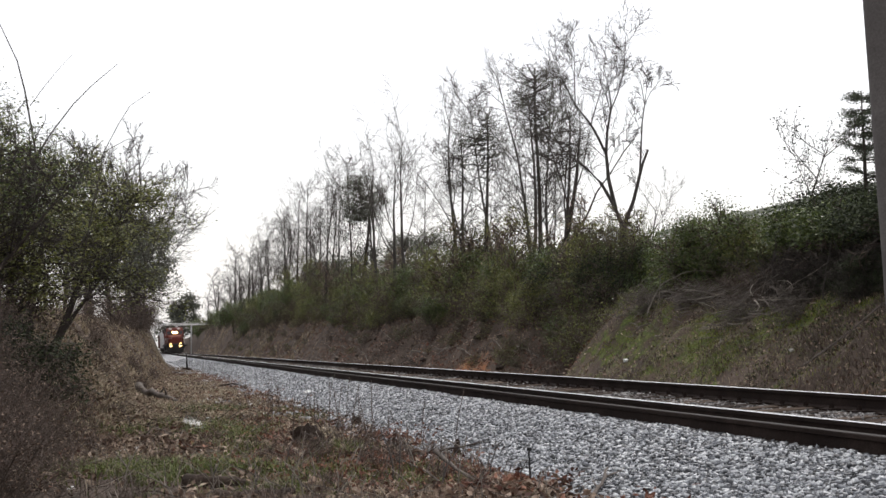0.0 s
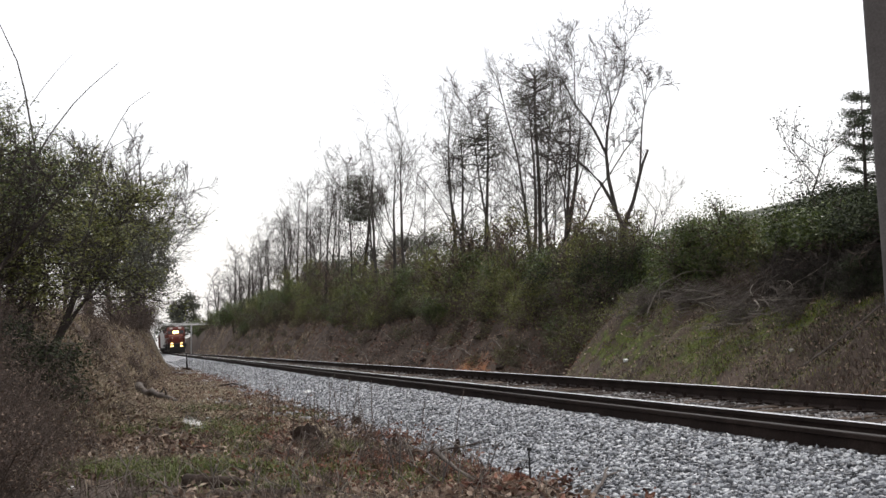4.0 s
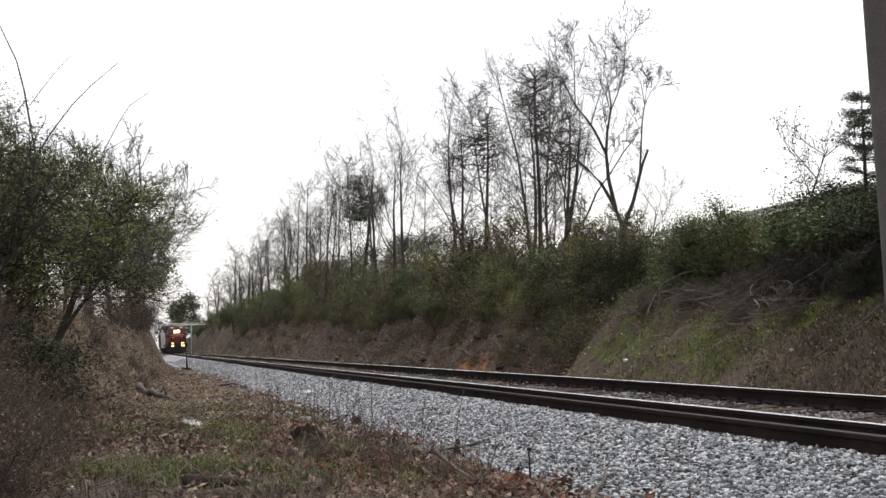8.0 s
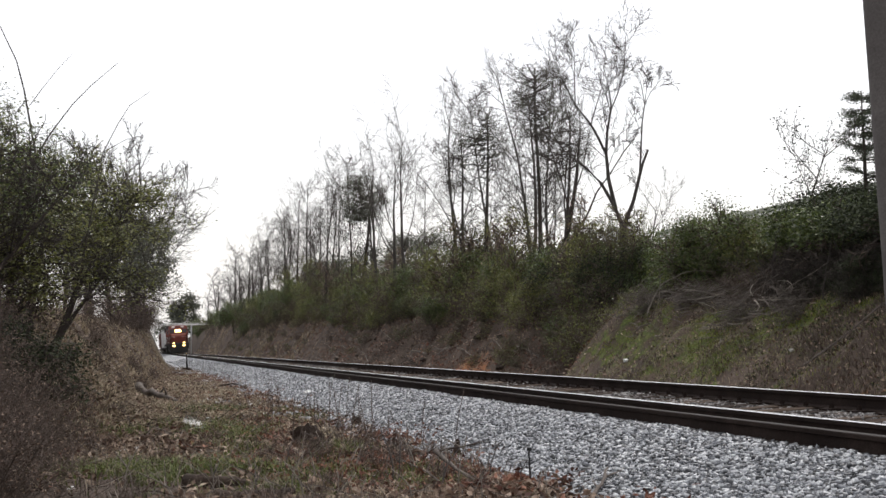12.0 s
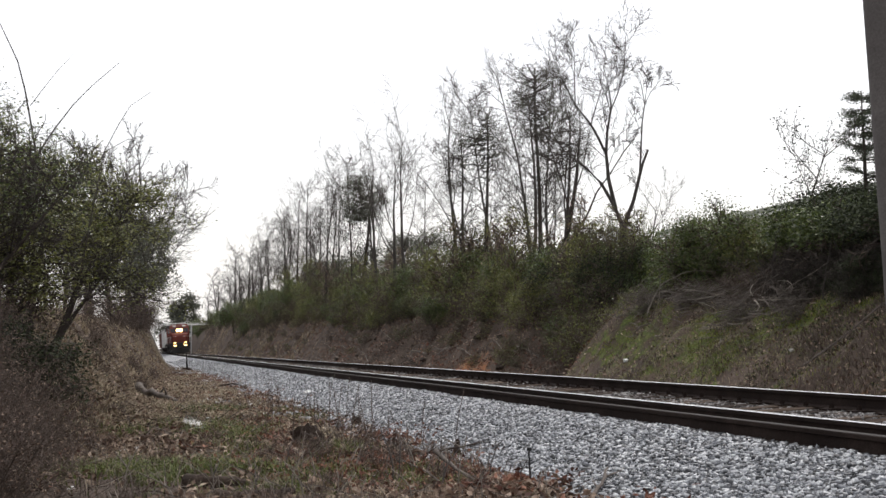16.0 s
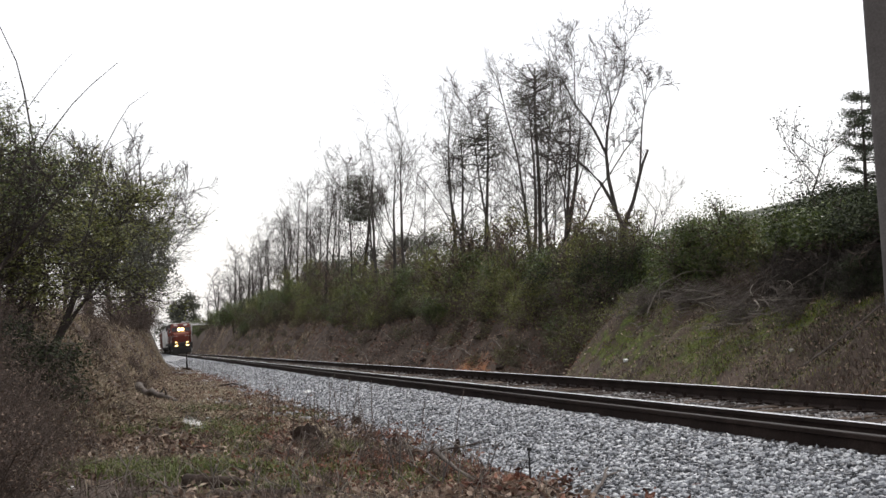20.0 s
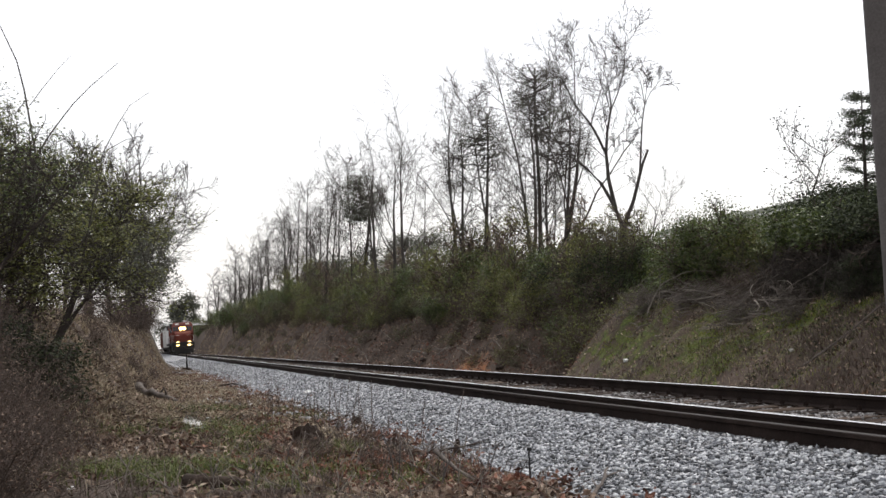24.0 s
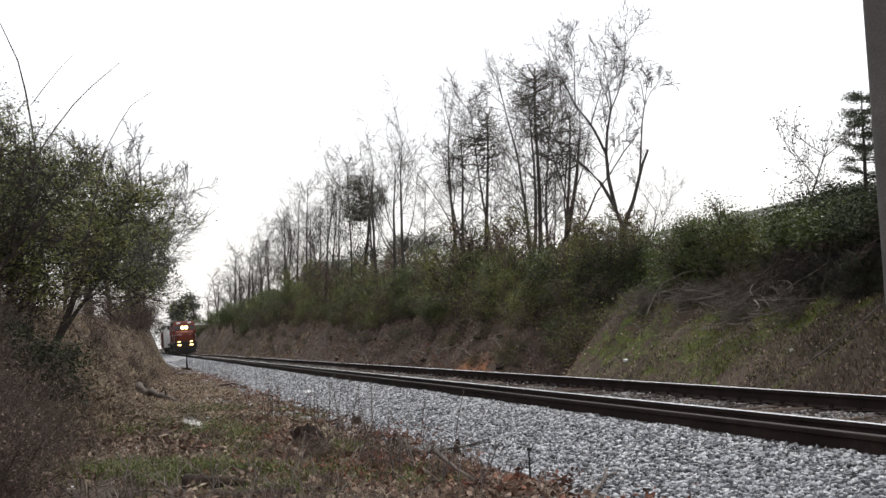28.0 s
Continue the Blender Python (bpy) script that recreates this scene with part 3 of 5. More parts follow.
def tree(name, label, height, radius, seed, plan, bark=BARK, twig=TWIG, foliage=None, lean=(0, 0), group="", per_tip=8, leaf=0.09, spread=0.35, stems=1, keep=0.0, flat=0.0, thin=0.02):
    """Trunk, limbs, crown of twigs and, if it has any, foliage. keep: share of the height with no foliage under it."""
    rng = random.Random(seed)
    nrg = np.random.RandomState(seed)
    woody = any(k in name for k in ("tree", "pine", "conifer"))
    e = thing(name, label, "tree" if woody else "shrub", group=group)
    crown = Tubes()
    tangle = name in ("dry_thicket", "bramble", "brush_heap")
    tubes, tips = [crown if tangle else Limbs(), Limbs() if woody and name != "young_tree" else crown, crown], []
    for s in range(stems):
        out = 0.0 if stems == 1 else rng.uniform(0.1, 0.35)
        a = rng.uniform(0, 6.28)
        d = Vector((lean[0] + out * math.cos(a), lean[1] + out * math.sin(a), 1))
        grow(rng, tubes, tips, Vector((0.12 * math.cos(a) * (stems > 1), 0.12 * math.sin(a) * (stems > 1), -0.3)), d, height * rng.uniform(0.88, 1.0), radius, 0, plan, thin)
    for t in () if tangle else tubes[0].all:
        part("trunk" if woody else "stem", t.mesh("trunk" if woody else "stem"), bark, e)
    if tubes[1] is not crown:
        for t in tubes[1].all:
            part("limb", t.mesh("limb"), bark, e)
    tagged(part("stem_tangle" if tangle else "crown", crown.mesh("crown"), twig, e), kind="stuff")
    if foliage:
        c = np.array([t for t in tips if t.z > keep * height])
        c = np.repeat(c, per_tip, axis=0)
        c = c + nrg.normal(size=c.shape) * spread * np.array([1, 1, 0.6])
        tagged(part("foliage", leaves("foliage", c, leaf, nrg, flat), foliage, e), kind="stuff")
    return e


def put(ob, x, y, turn=0, size=1.0, sink=0.0, tall=1.0):
    ob.matrix_world = pose(x, y, gz(x, y) - sink, 0, 0, turn) @ Matrix.Diagonal((size, size, size * tall, 1))
    return ob


def put_copy(ob, x, y, turn=0, size=1.0, sink=0.0, tall=1.0):
    keep = ob.scale.copy()
    ob.scale = (1, 1, 1)
    c = copy_thing(ob, pose(x, y, gz(x, y) - sink, 0, 0, turn) @ Matrix.Diagonal((size, size, size * tall, 1)))
    ob.scale = keep
    return c


#            count ang  fac  wander lift steps sides first
SLENDER = [(21, 46, 0.27, 0.035, 0.012, 14, 7, 0.3), (7, 48, 0.5, 0.12, 0.06, 5, 4, 0.15), (5, 46, 0.6, 0.16, 0.03, 2, 3, 0.15), (3, 42, 0.7, 0.12, 0.03, 1, 3, 0.2), (0, 0, 0, 0, 0, 0, 3, 0)]
VASE = [(10, 26, 0.5, 0.04, 0.03, 12, 8, 0.34), (8, 44, 0.38, 0.1, 0.06, 6, 4, 0.2), (5, 46, 0.5, 0.15, 0.04, 2, 3, 0.15), (4, 42, 0.6, 0.12, 0.03, 1, 3, 0.2), (0, 0, 0, 0, 0, 0, 3, 0)]
SPREAD = [(8, 38, 0.6, 0.06, 0.03, 9, 9, 0.25), (8, 42, 0.5, 0.10, 0.07, 6, 6, 0.2), (7, 40, 0.5, 0.14, 0.06, 3, 3, 0.2), (5, 38, 0.6, 0.2, 0.05, 2, 3, 0.1), (0, 0, 0, 0, 0, 0, 3, 0)]
PINE = [(20, 75, 0.2, 0.03, 0.0, 12, 8, 0.45), (6, 45, 0.5, 0.12, 0.06, 4, 4, 0.3), (4, 45, 0.55, 0.16, 0.06, 2, 3, 0.3), (0, 0, 0, 0, 0, 0, 3, 0)]
LAYERED = [(26, 85, 0.38, 0.02, 0.0, 12, 8, 0.22), (9, 50, 0.4, 0.08, 0.03, 5, 4, 0.2), (4, 45, 0.5, 0.14, 0.03, 2, 3, 0.2), (0, 0, 0, 0, 0, 0, 3, 0)]
BUSHY = [(8, 50, 0.6, 0.14, 0.02, 5, 5, 0.12), (6, 45, 0.5, 0.18, 0.04, 2, 3, 0.15), (5, 45, 0.5, 0.2, 0.04, 1, 3, 0.15), (0, 0, 0, 0, 0, 0, 0, 0)]
SPRAY = [(11, 56, 0.52, 0.1, 0.03, 6, 5, 0.34), (8, 48, 0.5, 0.12, 0.0, 3, 3, 0.15), (6, 42, 0.5, 0.14, 0.0, 2, 3, 0.1), (0, 0, 0, 0, 0, 0, 3, 0)]
THICKET = [(8, 50, 0.55, 0.2, -0.02, 4, 3, 0.1), (6, 55, 0.55, 0.25, -0.03, 2, 3, 0.1), (4, 55, 0.6, 0.3, -0.04, 1, 3, 0.1), (0, 0, 0, 0, 0, 0, 3, 0)]
FAR_TREE = [(15, 46, 0.3, 0.035, 0.015, 8, 6, 0.3), (6, 46, 0.5, 0.12, 0.06, 3, 3, 0.15), (5, 44, 0.55, 0.16, 0.04, 1, 3, 0.1), (0, 0, 0, 0, 0, 0, 3, 0)]


def clump_pine(label, height, radius, seed, middle, wide, deep, limbs, group="", per=150, leaf=0.1, puff=0.2, foliage=None):
    """A pine on a bare trunk: limbs that end in tufts of needles fill a crown of that middle height, width and depth."""
    rng, nrg = random.Random(seed), np.random.RandomState(seed)
    e = thing("pine_tree", label, "tree", group=group)
    t = Tubes()
    t.add(bend(rng, Vector((0, 0, -0.3)), Vector((rng.gauss(0, 0.02), 0, 1)), height, 12, 0.02), taper(radius, radius * 0.25, 12), 8)
    part("trunk", t.mesh("trunk"), BARK_DARK, e)
    twigs, spots = Tubes(), []
    for i in range(limbs):
        a, f, h = rng.uniform(0, 6.283), rng.uniform(0.35, 1.0) ** 0.6, rng.uniform(-1, 1)
        k = math.sqrt(max(0.05, 1 - h * h))
        tip = Vector((wide * f * k * math.cos(a), wide * f * k * math.sin(a), middle + deep * h * 0.95))
        root = Vector((0, 0, min(height * 0.93, max(middle - deep * 0.8, tip.z + rng.uniform(-0.5, 0.15) * wide * f))))
        mid = root.lerp(tip, 0.55) + Vector((rng.gauss(0, 0.06), rng.gauss(0, 0.06), rng.gauss(0, 0.05) - 0.05))
        b = Tubes()
        b.add([root, mid, tip], [radius * 0.28, radius * 0.18, radius * 0.08], 4)
        part("limb", b.mesh("limb"), BARK_DARK, e)
        for q in (tip, tip.lerp(mid, 0.45)):
            for _ in range(3):
                d = Vector((rng.gauss(0, 1), rng.gauss(0, 1), rng.gauss(0.3, 0.6))).normalized()
                ln = puff * rng.uniform(0.8, 1.8)
                twigs.spike(q, d, ln, 0.008)
                spots.append(q + d * ln)
    tagged(part("crown", twigs.mesh("crown"), TWIG, e), kind="stuff")
    c = np.repeat(np.array(spots), max(1, per // 6), axis=0)
    c = c + nrg.normal(size=c.shape) * puff * np.array([0.62, 0.62, 0.4])
    tagged(part("foliage", leaves("foliage", c, leaf, nrg, 0.2, NEEDLES), foliage or NEEDLE_GREY, e), kind="stuff")
    return e


def layered_pine(label, height, radius, seed, reach, foliage, group=""):
    """A pine with whorls of level limbs, needles along their outer part."""
    rng, nrg = random.Random(seed), np.random.RandomState(seed)
    e = thing("pine_tree", label, "tree", group=group)
    t = Tubes()
    t.add([Vector((0, 0, -0.3)), Vector((0.02, 0, height * 0.5)), Vector((0, 0, height))], [radius, radius * 0.6, radius * 0.12], 8)
    part("trunk", t.mesh("trunk"), BARK_DARK, e)
    twigs, spots = Tubes(), []
    z = height * 0.16
    while z < height * 0.98:
        f = 1 - z / height
        for k in range(6):
            a = rng.uniform(0, 6.283)
            d = Vector((math.cos(a), math.sin(a), rng.uniform(0.0, 0.3)))
            ln = reach * (0.18 + 0.82 * f ** 0.8) * rng.uniform(0.7, 1.1)
            pts = bend(rng, Vector((0, 0, z + rng.uniform(-0.08, 0.08))), d, ln, 5, 0.05, 0.02)
            b = Tubes()
            b.add(pts, taper(radius * 0.22, 0.006, 5), 4)
            part("limb", b.mesh("limb"), BARK_DARK, e)
            for q in pts[2:]:
                for _ in range(3):
                    w = aside(rng, (pts[-1] - pts[0]).normalized(), radians(rng.uniform(15, 70)))
                    w.z *= 0.4
                    m = rng.uniform(0.12, 0.3)
                    twigs.spike(q, w, m, 0.006)
                    spots += [q + w * m, q + w * m * 0.55]
        z += 0.2 + 0.16 * rng.random()
    tagged(part("crown", twigs.mesh("crown"), BARK_DARK, e), kind="stuff")
    c = np.repeat(np.array(spots), 7, axis=0)
    c = c + nrg.normal(size=c.shape) * np.array([0.07, 0.07, 0.035])
    tagged(part("foliage", leaves("foliage", c, 0.085, nrg, 0.2, NEEDLES), foliage, e), kind="stuff")
    return e


def right_woods():
    """Trees on top of the cutting beyond the track."""
    g = "trees along the cutting"
    # big forked tree, snapped stem
    big = thing("bare_tree", "large bare forked tree with a broken stem above the brush", "tree", group=g)
    rng = random.Random(31)
    tubes, tips = [Limbs(), Limbs(), Tubes()], []
    tubes[0].add([Vector((0, 0, -0.3)), Vector((0, 0, 1.0)), Vector((0.02, 0, 2.0)), Vector((0.0, 0, 2.6))], [0.17, 0.135, 0.115, 0.095], 10)
    lim = [None, (6, 40, 0.6, 0.1, 0.06, 5, 4, 0.2), (5, 52, 0.8, 0.14, 0.05, 2, 3, 0.15), (0, 0, 0, 0, 0, 0, 3, 0)]

    def limb(pts, r0, r1, twigs, reach):
        pts = [Vector(p) for p in pts]
        tubes[1].add(pts, taper(r0, r1, len(pts) - 1), 7)
        for i in range(twigs):
            f = 0.25 + 0.75 * (i + rng.random()) / twigs
            k = min(int(f * (len(pts) - 1)), len(pts) - 2)
            q = pts[k].lerp(pts[k + 1], f * (len(pts) - 1) - k)
            w = (pts[k + 1] - pts[k]).normalized()
            grow(rng, [tubes[1], tubes[2], tubes[2]], tips, q, aside(rng, w, radians(rng.uniform(25, 50))), reach * rng.uniform(0.6, 1.2) * (1.2 - 0.5 * f), max(0.007, r0 * (1 - 0.7 * f) * 0.25), 0, lim[1:], 0.009)

    limb([(0.0, 0, 2.5), (-0.25, 0, 3.1), (-0.58, 0.1, 3.75), (-0.98, 0.1, 4.15), (-1.4, 0.1, 4.45), (-1.75, 0.0, 4.7), (-2.2, -0.1, 5.3), (-2.6, -0.1, 6.3)], 0.060, 0.007, 14, 1.43)
    limb([(-0.2, 0, 3.0), (-0.36, 0.1, 3.9), (-0.41, 0.1, 4.65), (-0.35, 0.1, 5.3), (-0.25, 0, 5.95), (-0.31, 0, 6.5), (-0.43, 0.1, 7.2)], 0.063, 0.007, 13, 1.32)
    limb([(-0.41, 0.1, 4.6), (-0.65, 0.1, 5.1), (-0.9, 0, 5.45), (-1.3, 0.1, 6.0), (-1.5, 0.1, 6.4), (-1.8, 0.2, 7.1), (-2.05, 0.2, 7.9)], 0.042, 0.006, 14, 1.43)
    limb([(-0.28, 0.05, 5.8), (-0.05, 0, 6.35), (0.17, 0, 7.0), (0.25, 0.1, 7.6), (0.3, 0.1, 8.1)], 0.024, 0.004, 10, 1.21)
    limb([(-0.9, 0, 5.4), (-0.75, -0.1, 5.95), (-0.55, -0.15, 6.6), (-0.42, -0.1, 7.5)], 0.019, 0.004, 8, 0.99)
    limb([(-1.3, 0.1, 6.0), (-1.28, 0.2, 6.7), (-1.25, 0.2, 7.4), (-1.3, 0.2, 8.0)], 0.017, 0.004, 8, 0.88)
    limb([(0.02, 0, 2.5), (0.3, -0.1, 3.2), (0.5, -0.1, 3.9), (0.62, -0.1, 4.3), (0.79, -0.12, 4.72)], 0.060, 0.033, 2, 0.55)
    limb([(0.52, -0.1, 3.95), (0.62, 0, 4.7), (0.68, 0, 5.5), (0.8, 0.05, 6.1), (0.72, 0.1, 6.7), (0.6, 0.1, 7.1)], 0.033, 0.004, 6, 0.88)
    limb([(0.8, 0.05, 6.05), (0.95, 0, 6.4), (1.25, 0, 6.75), (1.65, 0.1, 7.05)], 0.013, 0.004, 6, 0.55)
    limb([(0.8, 0.05, 6.05), (0.86, 0, 6.6), (0.9, 0, 7.2)], 0.012, 0.004, 5, 0.55)
    limb([(-0.36, 0.1, 4.2), (-0.1, 0.3, 4.7), (0.15, 0.4, 5.0), (0.45, 0.4, 5.2)], 0.011, 0.004, 6, 0.66)
    for t in tubes[0].all:
        part("trunk", t.mesh("trunk"), BARK, big)
    for t in tubes[1].all:
        part("limb", t.mesh("limb"), BARK, big)
    tagged(part("crown", tubes[2].mesh("crown"), BARK, big), kind="stuff")
    put(big, 13.46, 35.0)
    # slender bare trees: x, y, height, radius
    rows = [(14.0, 45.5, 10.0, 0.13), (12.2, 48.6, 7.6, 0.08), (11.6, 60.2, 7.8, 0.15), (12.05, 59.3, 8.6, 0.15), (13.3, 83.0, 12.0, 0.13),
            (11.8, 85.5, 9.8, 0.14), (13.0, 106.0, 12.6, 0.18), (14.0, 117.0, 12.0, 0.18), (12.0, 111.0, 9.6, 0.15), (13.0, 136.0, 10.5, 0.18)]
    more = [(16.0, 50.0, 10.8, 0.12), (16.5, 76.0, 9.6, 0.15), (15.0, 84.0, 10.2, 0.17), (12.4, 94.0, 8.6, 0.12),
            (15.5, 103.0, 10.5, 0.15), (12.5, 112.0, 8.8, 0.14), (15.5, 122.0, 10.4, 0.16), (12.8, 131.0, 8.8, 0.15), (15.0, 142.0, 9.6, 0.17),
            (13.4, 99.0, 9.4, 0.14), (14.5, 52.5, 11.0, 0.12), (18.5, 57.0, 8.0, 0.12), (12.9, 53.5, 9.6, 0.12), (14.4, 47.5, 10.6, 0.12), (12.3, 68.0, 8.6, 0.12), (13.0, 90.0, 9.6, 0.14), (13.6, 124.0, 10.0, 0.15)]
    slim = []
    for i, (x, y, h, r) in enumerate(rows):
        slim.append(put(tree("bare_tree", "tall slender bare tree on the bank above the track", h, r * 0.75, 3 + i, VASE if i in (2, 3, 5, 7) else SLENDER, group=g, thin=0.013 + y * 0.00005, lean=(random.Random(i).uniform(-0.04, 0.04), 0)), x, y))
    for i, (x, y, h, r) in enumerate(more):
        put_copy(slim[(i * 3 + 1) % 10], x, y, 130 + 67 * i, h / rows[(i * 3 + 1) % 10][2])
    # forked bare tree
    fork = tree("bare_tree", "bare tree with low forking limbs above the brush", 7.2, 0.16, 22, [(6, 32, 0.7, 0.05, 0.03, 9, 9, 0.3), (7, 42, 0.42, 0.1, 0.06, 6, 5, 0.2)] + VASE[2:], group=g, bark=BARK_DARK, thin=0.015)
    put(fork, 13.15, 40.9)
    # pines with grey tufted crowns on bare trunks
    for x, y, h, r, s, mid, wide, deep, n in [(13.35, 50.0, 8.7, 0.11, 41, 7.0, 1.25, 1.5, 42), (12.9, 51.5, 7.6, 0.09, 42, 6.1, 1.0, 1.3, 22), (13.75, 44.0, 9.2, 0.11, 43, 7.7, 1.2, 1.5, 44), (14.2, 42.5, 7.4, 0.1, 44, 6.0, 1.1, 1.3, 28)]:
        put(clump_pine("tall thin pine with a sparse grey-green tufted crown", h, r, s, mid, wide, deep, n, g, 72, 0.11, 0.22), x, y, 40 * s)
    put(clump_pine("pine with a dense rounded crown on a bare trunk", 9.0, 0.16, 45, 7.7, 1.6, 1.4, 70, g, 130, 0.15, 0.3), 13.37, 79.5)
    # far bare trees at the end of the cutting
    proto = [tree("bare_tree", "distant bare tree beyond the cutting", 10.5, 0.18, 50 + i, FAR_TREE, group="distant trees", thin=0.034) for i in range(3)]
    spots = [(13.5, 150), (15, 165), (13, 178), (17, 190), (14, 205), (18, 225), (20, 250), (15, 260), (22, 280), (17, 300), (25, 310), (20, 330), (13, 320), (28, 350), (10, 345), (24, 370), (12.6, 158), (14.2, 172), (16.5, 182), (13.4, 195), (15.8, 212), (13.2, 232), (16.6, 244), (18, 268), (14, 284), (20, 296)]
    spots += [(-6, 110), (-9, 130), (-5, 140), (-12, 150), (-16, 175), (-10, 180), (-22, 200), (-14, 215), (-28, 240), (-20, 255), (-8, 160), (-18, 140)]
    for i, (x, y) in enumerate(spots):
        (put if i < 3 else put_copy)(proto[i % 3], x, y, 70 * i, 0.85 + 0.1 * (i % 4))
    # far conifer behind the gantry; its haze is in the grey needle colour
    put(tree("conifer", "dark round-topped conifer beyond the gantry", 9.5, 0.25, 60, [(30, 70, 0.33, 0.03, 0.0, 10, 7, 0.1)] + PINE[1:], foliage=NEEDLE_GREY, per_tip=10, leaf=0.35, spread=0.5), 9.4, 320, tall=0.85, size=1.65)
    # pale bare tree behind the building
    put(tree("bare_tree", "pale fine-twigged bare tree behind the building", 8.0, 0.13, 61, SPREAD, group=g), 25.5, 63.0, size=0.75)
    # white pine beside the pole
    put(layered_pine("dark layered pine behind the wooden pole", 4.5, 0.08, 62, 0.95, NEEDLE, g), 15.35, 25.3)
    # grey-green conifers behind the brush
    for i, (x, y, mid, wide, deep) in enumerate([(20.3, 100.0, 4.4, 2.4, 2.0), (23.2, 104.0, 4.8, 2.6, 2.2), (18.4, 105.0, 4.0, 2.4, 1.9), (26.5, 98.0, 4.0, 2.2, 1.7), (16.6, 112.0, 3.8, 2.6, 2.0), (17.0, 124.0, 3.6, 3.0, 2.2)]):
        put(clump_pine("grey-green bushy conifer behind the brush on the bank", mid + deep * 0.9, 0.12, 300 + i, mid, wide, deep, 60, g, 90, 0.26, 0.45), x, y)


def right_brush():
    """Evergreen shrubs, brown thickets and young trees on the bank."""
    g = "brush on the bank"
    lab = {LEAF_GREEN: "green evergreen shrub among brown stems on the bank", LEAF_SHADE: "evergreen shrub with shade-darkened leaves among brown stems on the bank", LEAF_OLIVE: "olive-green shrub among brown stems on the bank"}
    ever = [tree("evergreen_shrub", lab[f], 2.1, 0.03, 70 + i, SPRAY if i % 2 else BUSHY, bark=BARK_DARK, twig=TWIG_BROWN, foliage=f, group=g, per_tip=9, leaf=0.068, spread=0.16, stems=3 if i % 2 else 4, flat=0.3, keep=0.12)
            for i, f in enumerate((LEAF_GREEN, LEAF_OLIVE, LEAF_OLIVE, LEAF_GREEN, LEAF_SHADE))]
    dry = [tree("dry_thicket", "tangled brown leafless thicket on the bank", 1.7, 0.014, 80 + i, THICKET, bark=TWIG_BROWN, twig=TWIG_BROWN, group=g, stems=7, thin=0.009,
                foliage=(None, LEAF_OLIVE, LEAF_GREEN)[i], per_tip=1, leaf=0.06, spread=0.1) for i in range(3)]
    young = [tree("young_tree", "spindly young tree with thin olive leaves on the bank", 4.0, 0.035, 180 + i, [(18, 46, 0.3, 0.05, 0.02, 9, 5, 0.15), (6, 40, 0.5, 0.12, 0.03, 3, 3, 0.2), (4, 40, 0.5, 0.15, 0.0, 1, 3, 0.2), (0, 0, 0, 0, 0, 0, 3, 0)],
                  bark=BARK, twig=TWIG_BROWN, foliage=f, group=g, per_tip=k, leaf=0.075, spread=0.12) for i, (f, k) in enumerate(((LEAF_OLIVE, 3), (LEAF_GREEN, 2), (LITTER, 1), (LEAF_OLIVE, 1)))]
    rng = random.Random(90)
    used = set()

    def drop(ob, x, y, size, tall=1.0, sink=0.1):
        (put_copy if ob.name in used else put)(ob, x, y, rng.uniform(0, 360), size, sink, tall)
        used.add(ob.name)

    def gap(x, y):
        """Low growth only, where the building shows over the brush."""
        return 0.406 < x / y < 0.452

    y = 31.5
    while y < 155:
        far = (1.0 + (y - 30) * 0.004)
        u = lambda k: rng.uniform(-k, k)
        edge = 11.2 + 0.45 * float(wave(y * 0.3, 0.0, 1.4, 61))
        # overhanging brown edge of the brush
        drop(rng.choice(dry), edge + u(0.3), y + u(0.5), far * rng.uniform(0.3, 0.6), rng.uniform(0.7, 1.0))
        drop(rng.choice(dry), edge + 0.5 + u(0.3), y + u(0.5), far * rng.uniform(0.6, 1.0), rng.uniform(0.8, 1.2))
        if rng.random() < 0.5:
            drop(rng.choice(ever), edge + 0.2 + u(0.3), y + u(0.5), far * rng.uniform(0.35, 0.65), rng.uniform(0.7, 1.0))
        # green shrubs behind it
        low = 0.45 if gap(13.0, y) else 0.9
        if rng.random() < 0.8:
            drop(rng.choice(ever), edge + 1.0 + u(0.4), y + u(0.5), far * low * rng.uniform(0.6, 1.1), rng.uniform(0.8, 1.3))
        if rng.random() < 0.75:
            drop(rng.choice(ever), edge + 1.9 + u(0.4), y + u(0.5), far * low * rng.uniform(0.65, 1.1), rng.uniform(0.85, 1.25))
        if not gap(14.5, y) and y > 37 and rng.random() < 0.75:
            drop(rng.choice(ever), 14.5 + u(0.5), y + u(0.5), far * rng.uniform(0.8, 1.15), rng.uniform(0.9, 1.2))
        drop(rng.choice(dry), edge + 1.2 + u(0.5), y + u(0.5), far * low * rng.uniform(0.8, 1.3), rng.uniform(0.9, 1.3))
        y += 1.25 + (y - 30) * 0.028
    y = 33.0
    while y < 125:
        x = rng.uniform(11.8, 15.5)
        drop(rng.choice(young), x, y, (0.5 if gap(x, y) else 0.85) * rng.uniform(0.65, 1.25) * (0.85 + y * 0.003))
        y += rng.uniform(0.22, 0.5) * (0.5 + y * 0.014)
    for k in range(46):
        y = 118 + k * 3.6
        drop(rng.choice(ever if rng.random() < 0.4 else dry), rng.uniform(10.8, 15), y, rng.uniform(0.9, 1.6), 1.0)
    for k in range(26):
        y = rng.uniform(33.0, 39.0)
        x = y * rng.uniform(0.335, 0.402)
        drop(young[rng.choice((0, 0, 1, 3))], x, y, rng.uniform(0.45, 0.72))
